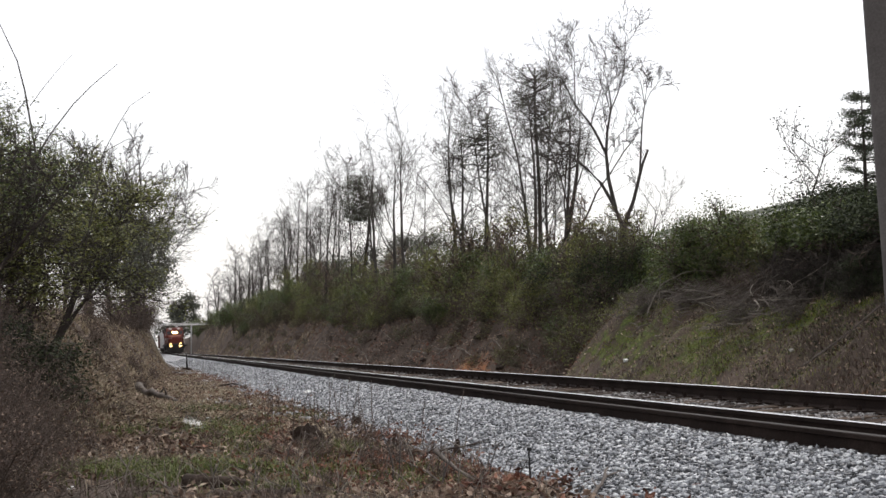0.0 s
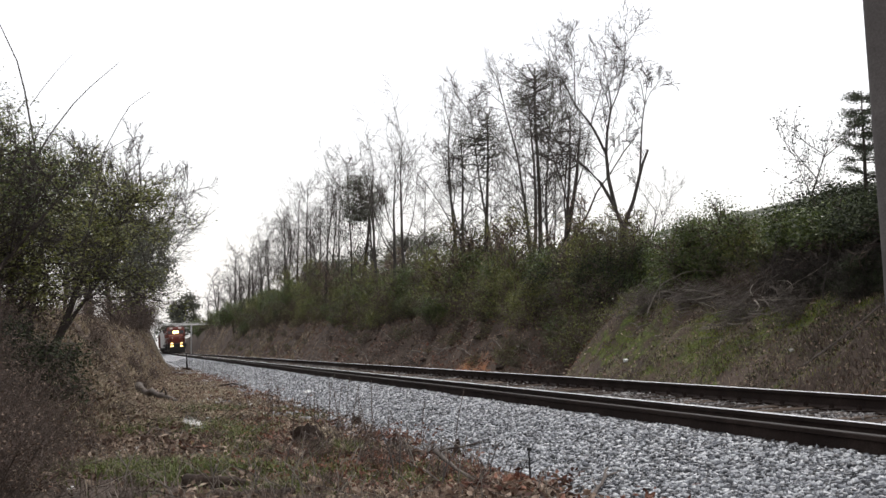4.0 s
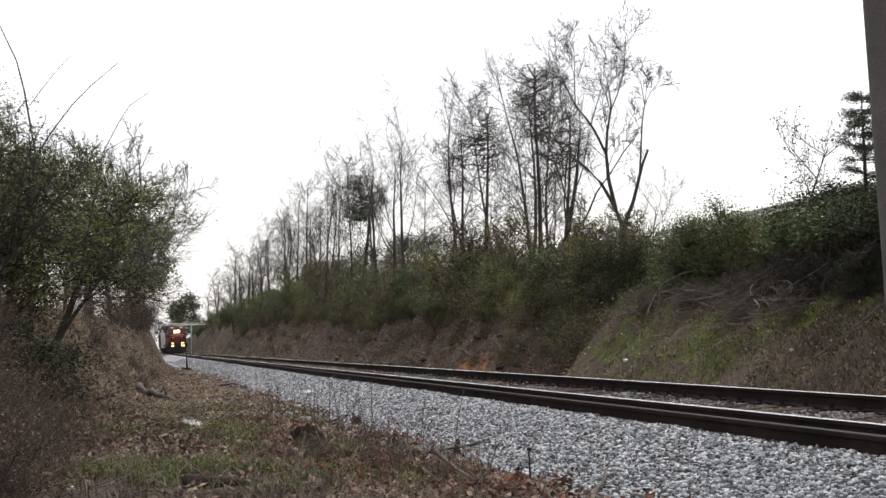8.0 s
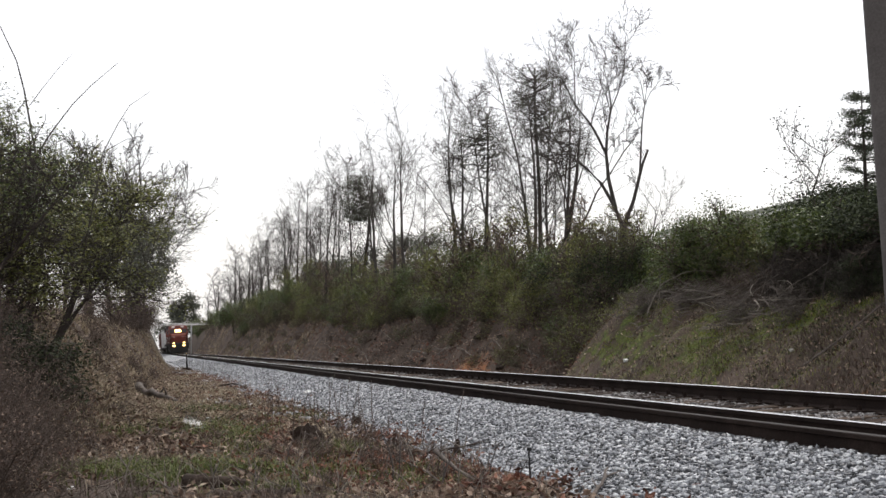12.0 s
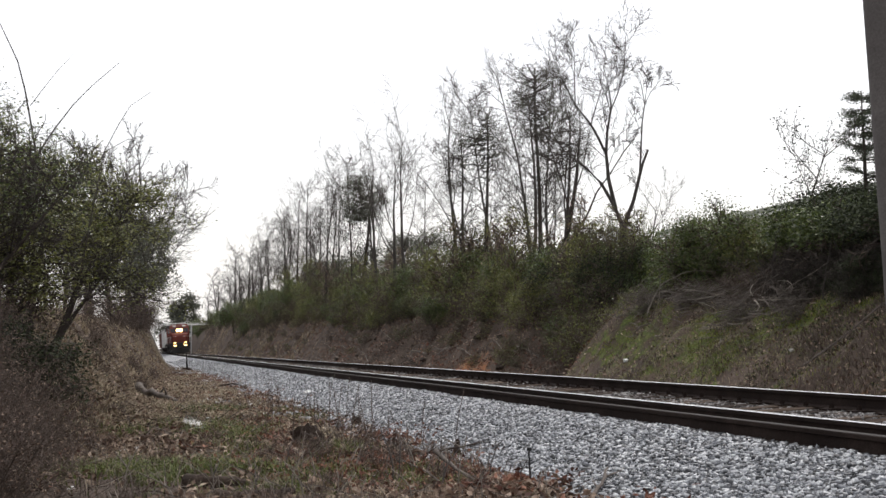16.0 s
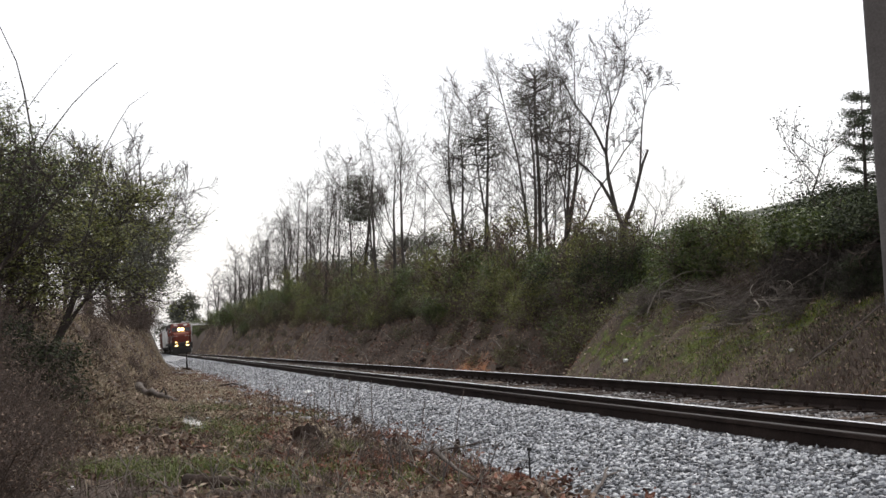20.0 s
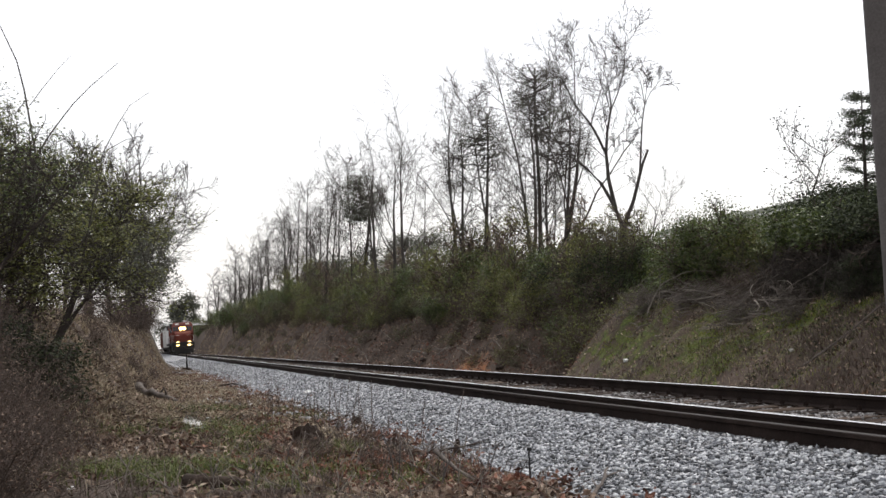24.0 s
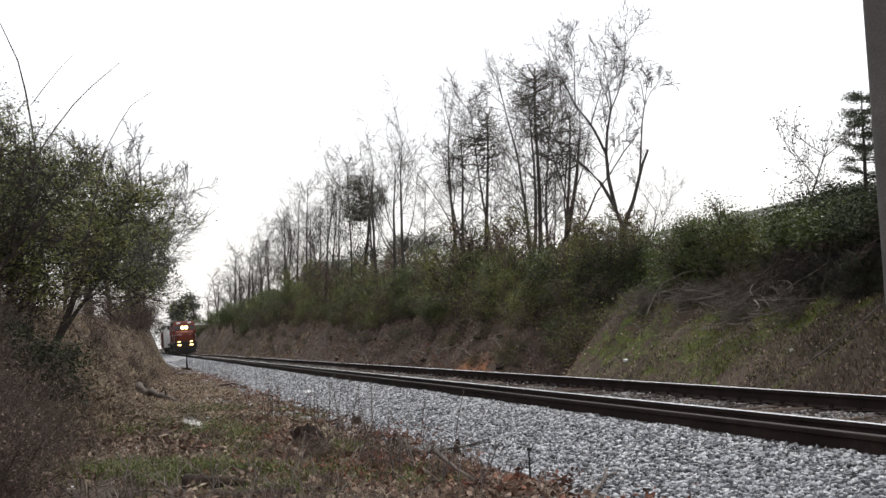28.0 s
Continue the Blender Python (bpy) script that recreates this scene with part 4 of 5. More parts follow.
        if k % 2:
            drop(rng.choice(dry), x + rng.uniform(-0.5, 0.5), y + 0.3, rng.uniform(0.9, 1.3), rng.uniform(1.0, 1.5))
    # small briars on the bare slope
    for k in range(30):
        y = 33 * (170 / 33) ** rng.random()
        drop(rng.choice(dry), float(toe_right(y)) + rng.uniform(0.5, 1.6), y, rng.uniform(0.18, 0.4) * (1 + y * 0.004), 0.8)
    # hollow behind the mossy mound
    for k in range(10):
        drop(dry[k % 2], rng.uniform(10.7, 12.2), rng.uniform(30.0, 34.0), rng.uniform(0.6, 0.95))
    # green dome before the building and the growth beside it
    near = [tree("evergreen_shrub", lab[f], 1.9, 0.03, 75 + i, SPRAY, bark=BARK_DARK, twig=TWIG_BROWN, foliage=f, group=g, per_tip=12, leaf=0.042, spread=0.12, stems=4, flat=0.3, keep=0.15) for i, f in enumerate((LEAF_GREEN, LEAF_OLIVE))]
    # thickets in dark bark colour instead of dry vine, as painted shade
    briar = [tree("dry_thicket", "briar thicket coloured dark to stand in for the hollow's shade", 1.7, 0.014, 85 + i, THICKET, bark=BARK_DARK, twig=BARK_DARK, group=g, stems=9, thin=0.01) for i in range(2)]
    for x, y, sz, f in [(12.75, 26.8, 1.4, 0), (13.2, 27.6, 1.2, 1), (12.6, 25.6, 0.9, 0), (13.4, 26.9, 1.1, 0), (13.1, 25.4, 0.95, 1), (13.8, 26.2, 1.05, 0), (13.7, 24.6, 0.95, 1), (12.9, 29.6, 0.45, 1), (12.4, 29.2, 0.42, 0), (12.0, 30.2, 0.6, 1)]:
        drop(near[f], x, y, sz, 1.0)
    for k in range(14):
        y = rng.uniform(27.5, 32.0)
        x = y * rng.uniform(0.385, 0.45)
        drop(rng.choice(dry if k % 2 else near), x, y, rng.uniform(0.4, 0.55), rng.uniform(0.7, 0.9))
    # shade behind the moss slope, painted by near-black briars and shrubs
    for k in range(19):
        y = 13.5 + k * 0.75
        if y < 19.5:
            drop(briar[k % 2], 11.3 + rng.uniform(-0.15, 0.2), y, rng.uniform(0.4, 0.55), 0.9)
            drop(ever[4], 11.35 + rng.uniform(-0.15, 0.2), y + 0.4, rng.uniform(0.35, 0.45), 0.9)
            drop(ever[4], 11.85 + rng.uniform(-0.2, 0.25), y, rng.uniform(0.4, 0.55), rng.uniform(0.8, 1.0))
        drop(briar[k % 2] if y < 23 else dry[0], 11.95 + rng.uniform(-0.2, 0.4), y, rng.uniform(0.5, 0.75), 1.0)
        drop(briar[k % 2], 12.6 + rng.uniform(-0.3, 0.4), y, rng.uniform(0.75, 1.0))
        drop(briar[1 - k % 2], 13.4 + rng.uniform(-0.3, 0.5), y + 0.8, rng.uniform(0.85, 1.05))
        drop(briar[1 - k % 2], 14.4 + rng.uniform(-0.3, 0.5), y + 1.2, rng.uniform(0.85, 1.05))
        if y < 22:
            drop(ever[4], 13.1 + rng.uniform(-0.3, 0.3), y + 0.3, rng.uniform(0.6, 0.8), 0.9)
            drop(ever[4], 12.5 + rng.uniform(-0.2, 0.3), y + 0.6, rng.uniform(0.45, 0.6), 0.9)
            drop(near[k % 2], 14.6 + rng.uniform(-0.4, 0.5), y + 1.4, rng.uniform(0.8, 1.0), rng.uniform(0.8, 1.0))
    # evergreen trees roofing the hollow; many out of view, added to block sky light
    for i, (x, y, h, f) in enumerate([(11.4, 15.6, 1.9, LEAF_SHADE), (11.5, 13.8, 2.1, LEAF_SHADE), (13.4, 13.0, 2.2, LEAF_SHADE), (13.2, 15.6, 2.2, LEAF_SHADE), (14.8, 17.0, 2.3, LEAF_SHADE), (14.9, 19.5, 2.3, LEAF_SHADE), (12.0, 17.8, 2.0, LEAF_SHADE), (12.2, 19.6, 2.05, LEAF_SHADE), (12.5, 21.4, 2.15, LEAF_GREEN), (12.9, 23.4, 2.2, LEAF_GREEN), (13.4, 22.4, 2.3, LEAF_SHADE), (13.3, 20.2, 2.25, LEAF_OLIVE), (13.2, 18.0, 2.2, LEAF_SHADE)]):
        put(tree("evergreen_tree", "dense evergreen tree placed to shade the slope beyond the track", h * (0.8 if y < 19 else 0.92), 0.06, 160 + i, [(12, 70, 0.55, 0.1, 0.0, 6, 6, 0.45)] + BUSHY[1:], bark=BARK_DARK, twig=TWIG_BROWN, foliage=f, group=g,
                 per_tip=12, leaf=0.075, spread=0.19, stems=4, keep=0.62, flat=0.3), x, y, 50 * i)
    put(tree("bare_tree", "small crooked tree with a few curled leaves above the brush", 3.6, 0.06, 170, [(9, 68, 0.5, 0.1, 0.0, 8, 6, 0.45)] + SPREAD[2:], bark=BARK_DARK, twig=BARK_DARK, foliage=LEAF_SHADE, group=g, per_tip=2, leaf=0.055, spread=0.05, lean=(-0.25, 0), thin=0.014), 13.75, 24.8)
    # vines that hang down in the hollow, most coloured dark for its shade
    for i in range(22):
        x, y = rng.uniform(11.5, 12.6), rng.uniform(15.5, 23.5)
        e = thing("hanging_vine", "bare brown vine hanging from the evergreens into the brush", "vine", pose(x, y, gz(x, y)), group="vines in the hollow")
        t = Tubes()
        t.add(bend(rng, Vector((0, 0, -0.05)), Vector((rng.gauss(0, 0.25), rng.gauss(0, 0.25), 1)), rng.uniform(1.2, 2.0), 8, 0.1), taper(rng.uniform(0.01, 0.022), 0.006, 8), 5)
        part("stem", t.mesh("stem"), BARK_DARK if i % 3 else TWIG, e)


def building():
    e = thing("building", "pale metal-sided building with a low roof behind the trees", "building", pose(25.2, 46.3, 1.45))
    part("wall", box_bm([(4, 0, 2.1, 8, 27, 4.4)]), SIDING, e)
    part("roof", box_bm([(4, 0, 4.42, 8.8, 27.6, 0.24)]), ROOF, e)
    part("gutter", box_bm([(-0.36, 0, 4.25, 0.14, 27.6, 0.14)]), PAINT_WHITE, e)
    for k in range(5):
        w = part("window", box_bm([(-0.02, -11 + k * 5.2, 2.4, 0.08, 1.6, 1.1)]), GLASS_DARK, e)
        part("sill", box_bm([(-0.07, -11 + k * 5.2, 1.8, 0.16, 1.8, 0.08)]), PAINT_WHITE, w)


def utility_pole():
    e = thing("utility_pole", "weathered round wooden utility pole beside the track", "utility pole", pose(8.98, 14.0, -0.6, 0, -2.4, 0))
    t = Tubes()
    t.add([Vector((0.0, 0, z)) for z in (-0.5, 0.5, 2, 4, 6, 8)], [0.19, 0.187, 0.18, 0.17, 0.16, 0.15], 24)
    part("shaft", t.mesh("shaft"), CREOSOTE, e)


def left_side():
    g = "trees on the left bank"
    rows = [(-1.5, 21.0, 2.8, LEAF_OLIVE, 101, 0.28, 0.15, 7), (-1.9, 19.0, 3.0, LEAF_OLIVE, 102, 0.15, 0.25, 4), (-2.3, 26.0, 3.2, LEAF_GREEN, 103, 0.22, 0.2, 6), (-2.7, 20.5, 3.4, LEAF_OLIVE, 104, 0.0, 0.3, 4), (-1.6, 17.6, 1.9, LEAF_OLIVE, 107, 0.1, 0.3, 4),
            (-2.3, 17.0, 2.7, LEAF_GREEN, 106, 0.1, 0.45, 2), (-1.35, 15.4, 1.0, LEAF_SHADE, 144, 0.1, 0.0, 3)]
    for x, y, h, f, s, lx, kp, n in rows:
        put(tree("evergreen_tree", "broad evergreen tree with small leaves in flat sprays on the bank", h, 0.05, s, SPRAY, bark=BARK_DARK, twig=BARK_DARK, foliage=f, group=g, per_tip=n, leaf=0.05, spread=0.1, stems=4, lean=(lx, 0), keep=kp, flat=0.4, thin=0.012), x, y)
    # long bare shoots above the evergreen
    global SAPLING
    e = SAPLING = thing("bare_sapling", "bare sapling with long arching shoots above the evergreen", "shrub", pose(-1.4, 18.0, gz(-1.4, 18.0)))
    z0 = gz(-1.4, 18.0)
    for pts, r in (([(-0.05, 0, -0.2), (0, 0, 1.2), (0.02, 0, 3.3 - z0), (-0.12, 0, 4.1 - z0), (-0.22, 0, 4.5 - z0), (-0.45, 0, 5.0 - z0)], 0.02),
                   ([(0.02, 0, 3.2 - z0), (0.25, 0.1, 3.6 - z0), (0.5, 0.1, 3.95 - z0), (0.75, 0, 4.2 - z0), (1.1, 0, 4.52 - z0)], 0.012),
                   ([(-0.05, 0, 3.9 - z0), (0.1, 0.1, 4.15 - z0), (0.3, 0.1, 4.42 - z0), (0.5, 0, 4.62 - z0)], 0.006),
                   ([(0.6, 0, 1.2), (0.9, 0.1, 3.3 - z0), (1.1, 0.1, 3.7 - z0), (1.25, 0.1, 3.95 - z0), (1.52, 0.1, 4.15 - z0)], 0.009),
                   ([(0.9, 0.1, 3.3 - z0), (1.2, 0.1, 3.48 - z0), (1.5, 0.1, 3.55 - z0)], 0.006)):
        t = Tubes()
        t.add([Vector(p) for p in pts], taper(r, r * 0.3, len(pts) - 1), 5)
        part("shoot", t.mesh("shoot"), TWIG, e)
    # brown tangle at the foot of the bank
    dry = [tree("bramble", "dark brown tangle of vines and briars on the bank", 1.5, 0.012, 130 + i, THICKET, bark=TWIG_BROWN, twig=TWIG_BROWN, group="brush on the left bank", stems=7, thin=0.006,
                foliage=(None, LITTER)[i], per_tip=1, leaf=0.028, spread=0.1) for i in range(2)]
    rng = random.Random(131)
    spots = [(-2.0, 15.5), (-1.75, 16.5), (-2.4, 17.5), (-1.9, 14.2), (-1.7, 17.8), (-2.2, 13.0), (-1.6, 12.6), (-2.7, 15.0), (-2.2, 19.5), (-2.4, 22.0), (-1.6, 40.0), (-1.4, 50.0), (-0.6, 60.0), (-0.5, 76.0), (-0.9, 44.0), (-0.3, 52.0), (-0.4, 58.0), (-1.3, 56.0), (-0.2, 66.0), (-1.0, 72.0), (-0.3, 90.0), (-2.0, 46.0), (-1.4, 10.4), (-1.7, 11.4), (-1.2, 12.0), (-1.5, 13.4), (-1.3, 14.6), (-1.15, 9.9), (-0.95, 10.9), (-1.3, 11.2), (-1.05, 12.9), (-1.6, 14.4), (-1.9, 12.2), (-1.25, 9.5), (-1.6, 10.0), (-1.45, 12.6), (-0.9, 11.8), (-1.15, 13.8), (-1.75, 10.8), (-1.0, 10.3), (-1.3, 10.7)]
    spots += [(-0.9, 54.0), (-0.6, 56.0), (-0.9, 60.0), (-0.5, 63.0), (-0.8, 67.0), (-0.6, 72.0), (-1.4, 34.0), (-1.7, 37.0), (-1.2, 42.0), (-0.2, 96.0), (0.1, 108.0), (-0.4, 118.0), (0.3, 132.0), (0.0, 150.0), (0.4, 170.0), (0.6, 195.0)]
    for i, (x, y) in enumerate(spots):
        (put if i < 2 else put_copy)(dry[i % 2], x, y, rng.uniform(0, 360), rng.uniform(0.7, 1.15) * (0.68 if 0 < y < 15 else 0.45 if 38 < y < 54 else 2.0 if y > 92 else 1.15 if y > 54 else 1), 0.1)
    for i in range(34):
        y = rng.uniform(9.2, 15.5)
        put_copy(dry[0], rng.uniform(1.3, 3.0) if i % 3 else rng.uniform(-0.6, 1.6), y, rng.uniform(0, 360), rng.uniform(0.1, 0.22), 0.02, rng.uniform(0.7, 1.3))
    for i in range(18):
        y = rng.uniform(18, 48)
        put_copy(dry[i % 2], float(toe_left(y)) - rng.uniform(0.1, 1.2), y, rng.uniform(0, 360), rng.uniform(0.2, 0.42), 0.05)
    # bare trees beyond
    for x, y, h, r, s in [(-0.25, 70, 8.8, 0.12, 111), (-0.2, 76, 8.8, 0.11, 115), (-1.2, 58, 7.4, 0.12, 112), (-2.6, 72, 8.6, 0.16, 113), (-0.6, 84, 8.6, 0.16, 114)]:
        put(tree("bare_tree", "grey bare tree with a rounded crown of fine twigs", h, r, s, SPREAD, group=g, thin=0.038), x, y)
    for x, y, h, s in [(0.0, 70, 6.6, 121), (-0.6, 64, 6.4, 122), (-2.2, 60, 6.0, 123), (-0.8, 75, 6.0, 124), (-2.0, 50, 4.4, 125), (-0.1, 67, 6.0, 126), (-0.5, 60, 5.2, 127)]:
        put(tree("conifer", "dark layered conifer at the edge of the cutting", h, 0.1, s, LAYERED, foliage=NEEDLE_GREY, group=g, per_tip=3, leaf=0.12, spread=0.12, keep=0.36), x, y)
    put(tree("conifer", "dark layered conifer at the edge of the cutting", 6.2, 0.09, 128, [(22, 82, 0.36, 0.02, 0.0, 12, 8, 0.42)] + LAYERED[1:], foliage=NEEDLE_GREY, group=g, per_tip=3, leaf=0.12, spread=0.12, keep=0.3, lean=(0.15, 0)), -0.1, 66)


right_woods()
right_brush()
building()
utility_pole()
left_side()


# ---- ballast ----
CUBE = np.array([(x, y, z) for x in (-0.5, 0.5) for y in (-0.5, 0.5) for z in (-0.5, 0.5)])
CUBE_F = [(0, 1, 3, 2), (4, 6, 7, 5), (0, 4, 5, 1), (2, 3, 7, 6), (0, 2, 6, 4), (1, 5, 7, 3)]


def stones(rng, x, y, size, lift=0.3):
    n = len(x)
    v = CUBE[None] * (1 + rng.normal(0, 0.22, (n, 8, 3))) * rng.uniform(0.55, 1.25, (n, 1, 3))
    v[:, :, 0] *= 1.35
    v[:, :, 2] *= 0.72
    tip, turn = spins(rng, n), rng.uniform(0, 6.283, n)
    c, d, o, q = np.cos(turn), np.sin(turn), np.zeros(n), np.ones(n)
    flat = np.stack([c, -d, o, d, c, o, o, o, q], axis=1).reshape(n, 3, 3) + rng.normal(0, 0.16, (n, 3, 3))
    r = np.where((rng.uniform(size=n) < 0.22)[:, None, None], tip, flat)
    v = np.einsum("nij,nkj->nki", r, v) * (size * rng.uniform(0.6, 1.35, n))[:, None, None]
    z = ground_z(x, y) + size * lift * rng.uniform(-0.6, 1.0, n)
    return v + np.stack([x, y, z], axis=1)[:, None, :]


def build_ballast():
    rng = np.random.RandomState(7)
    sets, crib = [], []
    for y0, y1, n, size in ((6.3, 16, 62000, 0.0235), (16, 28, 34000, 0.028), (28, 50, 18000, 0.032), (40, 80, 12000, 0.036), (60, 130, 8000, 0.042)):
        x = TRACK + np.where(rng.uniform(size=n) < 0.7, rng.uniform(-3.05, -1.25, n) - 0.6 * ease(28, 45, y0 + 6) * rng.uniform(size=n), rng.uniform(-0.68, 0.68, n))
        y = rng.uniform(y0, y1, n)
        ok = rng.uniform(size=n) < ease(-3.25, -2.7, x - TRACK + 0.3 * wave(x, y, 2.2, 11) + 0.7 * ease(28, 45, y))
        between = np.abs(x - TRACK) < 0.7
        for keep, to in ((ok & between, crib), (ok & ~between, sets)):
            to.append(stones(rng, x[keep], y[keep], size, 0.9 if to is crib else 0.6 if y0 < 16 else 0.3 if y0 < 28 else 0.0))
    x, y = TRACK + rng.uniform(-4.0, -2.9, 500), rng.uniform(8, 30, 500)
    sets.append(stones(rng, x, y, 0.028, 0.2))
    x, y = rng.uniform(1.0, 2.9, 2600), 18 * (75 / 18) ** rng.uniform(0, 1, 2600)
    ok = rng.uniform(size=2600) < ease(-0.4, 0.5, wave(x, y, 2.4, 41) + 0.4 * (x - 2))
    sets.append(stones(rng, x[ok], y[ok], 0.045, 0.1))
    me = shells("ballast", None, CUBE_F, np.concatenate(sets))
    tagged(part("ballast", me, STONE), "grey crushed stone ballast beside the rails", "ballast", kind="stuff")
    me = shells("crib_ballast", None, CUBE_F, np.concatenate(crib))
    tagged(part("crib_ballast", me, STONE_BROWN), "dirty brown-grey stone ballast between the ties", "ballast", kind="stuff")


build_ballast()


# ---- small growth on the ground ----
def scatter(rng, n, x0, x1, y0, y1, dens):
    """Spots, thicker towards small y, kept by the density."""
    x, y = rng.uniform(x0, x1, n), y0 * (y1 / y0) ** rng.uniform(0, 1, n)
    ok = rng.uniform(size=n) < dens(x, y)
    return x[ok], y[ok]


def blades(name, rng, x, y, tall, width, splay):
    """Curved grass blades of two faces' length."""
    n = len(x)
    a = rng.uniform(0, 2 * math.pi, n)
    h = tall * rng.uniform(0.4, 1.3, n)
    lean = splay * rng.uniform(0.2, 1.2, n) * h
    w = width * rng.uniform(0.6, 1.3, n)
    z = ground_z(x, y) - 0.01
    ca, sa = np.cos(a), np.sin(a)
    px, py = -sa * w, ca * w
    rows = []
    for f, k in ((0.0, 1.0), (0.55, 0.75), (1.0, 0.1)):
        cx, cy, cz = x + ca * lean * f * f, y + sa * lean * f * f, z + h * f * (1 - 0.25 * f * splay)
        rows.append((np.stack([cx - px * k, cy - py * k, cz], axis=1), np.stack([cx + px * k, cy + py * k, cz], axis=1)))
    q = [np.stack([rows[i][0], rows[i][1], rows[i + 1][1], rows[i + 1][0]], axis=1) for i in (0, 1)]
    return polys(name, np.concatenate(q), 4)


def cover(name, label, category, me, material):
    tagged(part(name, me, material), label, category, kind="stuff")


def lying(rng, x, y, lift):
    return np.stack([x, y, ground_z(x, y) + rng.uniform(0.0, lift, len(x))], axis=1)


def ground_cover():
    rng = np.random.RandomState(17)
    strip = lambda x, y: ease(3.3, 2.5, x + 0.3 * wave(x, y, 2.2, 11)) * ease(-0.6, -0.2, x - toe_left(y)) * (1 - np.exp(-((x - 0.78) / 0.3) ** 2 - ((y - 21.0) / 2.8) ** 2))
    x, y = scatter(rng, 62000, -1.4, 3.3, 7.0, 85, lambda x, y: strip(x, y) * (0.55 + 0.6 * wave(x, y, 2.0, 21)))
    cover("leaf_litter", "dead brown leaves strewn over the verge", "leaf litter", leaves("leaf_litter", lying(rng, x, y, 0.06), 0.075, rng, 0.15), LITTER)
    x, y = scatter(rng, 20000, 0.3, 3.6, 7.5, 60, lambda x, y: ease(-0.15, 0.5, wave(x, y, 1.5, 23)) * ease(3.7, 2.9, x) * (0.3 + 0.7 * ease(1.0, 1.8, x)))
    x2, y2 = scatter(rng, 9000, -2.4, 0.4, 8.5, 20, lambda x, y: ease(0.5, -0.3, x - toe_left(y)) * (0.4 + 0.6 * wave(x, y, 3.0, 27)))
    x, y = np.concatenate([x, x2]), np.concatenate([y, y2])
    cover("oak_leaf_drift", "red-brown fallen leaves lying between grass and ballast", "leaf litter", leaves("oak_leaf_drift", lying(rng, x, y, 0.08), 0.06, rng, 0.1), LITTER_RED)
    x, y = scatter(rng, 80000, -1.0, 3.0, 7.0, 27, lambda x, y: strip(x, y) * ease(0.12, 0.65, 0.55 * wave(x, y, 1.6, 13) + 0.3 * wave(x, y, 6, 14) + 1.2 * np.exp(-((x - 0.0) / 0.4) ** 2 - ((y - 12.3) / 1.1) ** 2) + 0.9 * np.exp(-((x - 1.3) / 0.5) ** 2 - ((y - 17.5) / 2.2) ** 2) + 0.9 * np.exp(-((x - 1.95) / 0.4) ** 2 - ((y - 12.8) / 0.9) ** 2)))
    cover("green_grass", "short green grass in patches on the verge", "grass", blades("green_grass", rng, x, y, 0.15, 0.0045, 0.9), GRASS)
    x, y = scatter(rng, 24000, -1.4, 3.2, 7.0, 34, lambda x, y: strip(x, y) * ease(-0.7, 0.6, wave(x, y, 1.9, 24)) * ease(-0.1, 0.5, wave(x, y, 14, 25)))
    cover("dry_grass", "dry straw-coloured grass on the verge", "grass", blades("dry_grass", rng, x, y, 0.15, 0.0025, 1.0), STRAW)
    # fallen twigs
    for nm, lab, area, n, m in (("fallen_twigs", "dark fallen twigs strewn over the verge", (-1.0, 3.3, 8.2, 26), 420, WOOD_DARK), ("bleached_twigs", "pale fallen twigs strewn over the verge", (-1.0, 3.3, 8.2, 24), 420, TWIG_PALE),
                                ("slope_twigs", "dead twigs and roots lying on the cutting slope", (8.9, 11.8, 14, 110), 700, WOOD_GREY)):
        t = Tubes()
        r2 = random.Random(n)
        for k in range(n):
            x, y = r2.uniform(area[0], area[1]), area[2] * (area[3] / area[2]) ** r2.random()
            grow_by = (y / area[2]) ** 0.35
            p = Vector((x, y, gz(x, y) + r2.uniform(0.0, 0.05)))
            ln, r = r2.uniform(0.15, 0.55) * grow_by, r2.uniform(0.002, 0.006) * grow_by
            pts = bend(r2, p, Vector((r2.gauss(0, 1), r2.gauss(0, 1), r2.uniform(-0.05, 0.3))), ln, 3, 0.15)
            t.add([Vector((q.x, q.y, max(q.z, gz(q.x, q.y) + 0.005))) for q in pts], taper(r, r * 0.4, 3), 4)
        cover(nm, lab, "twigs", t.mesh(nm), m)
    # tall dead weeds below the bank
    x, y = scatter(rng, 44000, -2.6, 1.6, 7.5, 19, lambda x, y: np.maximum(ease(0.15, -0.5, x - toe_left(y)), 0.05 * ease(13, 11.2, y) + 0.1 * ease(11, 9.8, y)) * ease(-0.2, 0.4, wave(x, y, 7.0, 26)))
    cover("dead_weed_patch", "dark dead weeds below the bank", "weeds", blades("dead_weed_patch", rng, x, y, 0.26, 0.0035, 1.0), TWIG_BROWN)
    x, y = scatter(rng, 46000, -3.6, 1.6, 13, 90, lambda x, y: ease(-0.1, 0.4, toe_left(y) - x))
    cover("bank_grass", "matted dry grass hanging down the bank", "grass", blades("bank_grass", rng, x, y, 0.2, 0.009, 1.4), STRAW)
    x, y = scatter(rng, 34000, -3.4, 1.6, 9, 70, lambda x, y: ease(-0.3, 0.1, toe_left(y) - x))
    cover("bank_litter", "brown dead leaves on the bank", "leaf litter", leaves("bank_litter", lying(rng, x, y, 0.07), 0.085, rng, 0.2), LITTER)
    # slope beyond the track
    x, y = scatter(rng, 74000, 8.4, 13.5, 13, 240, lambda x, y: ease(0.0, 0.4, x - toe_right(y)) * (0.34 + 0.66 * ease(26, 38, y)))
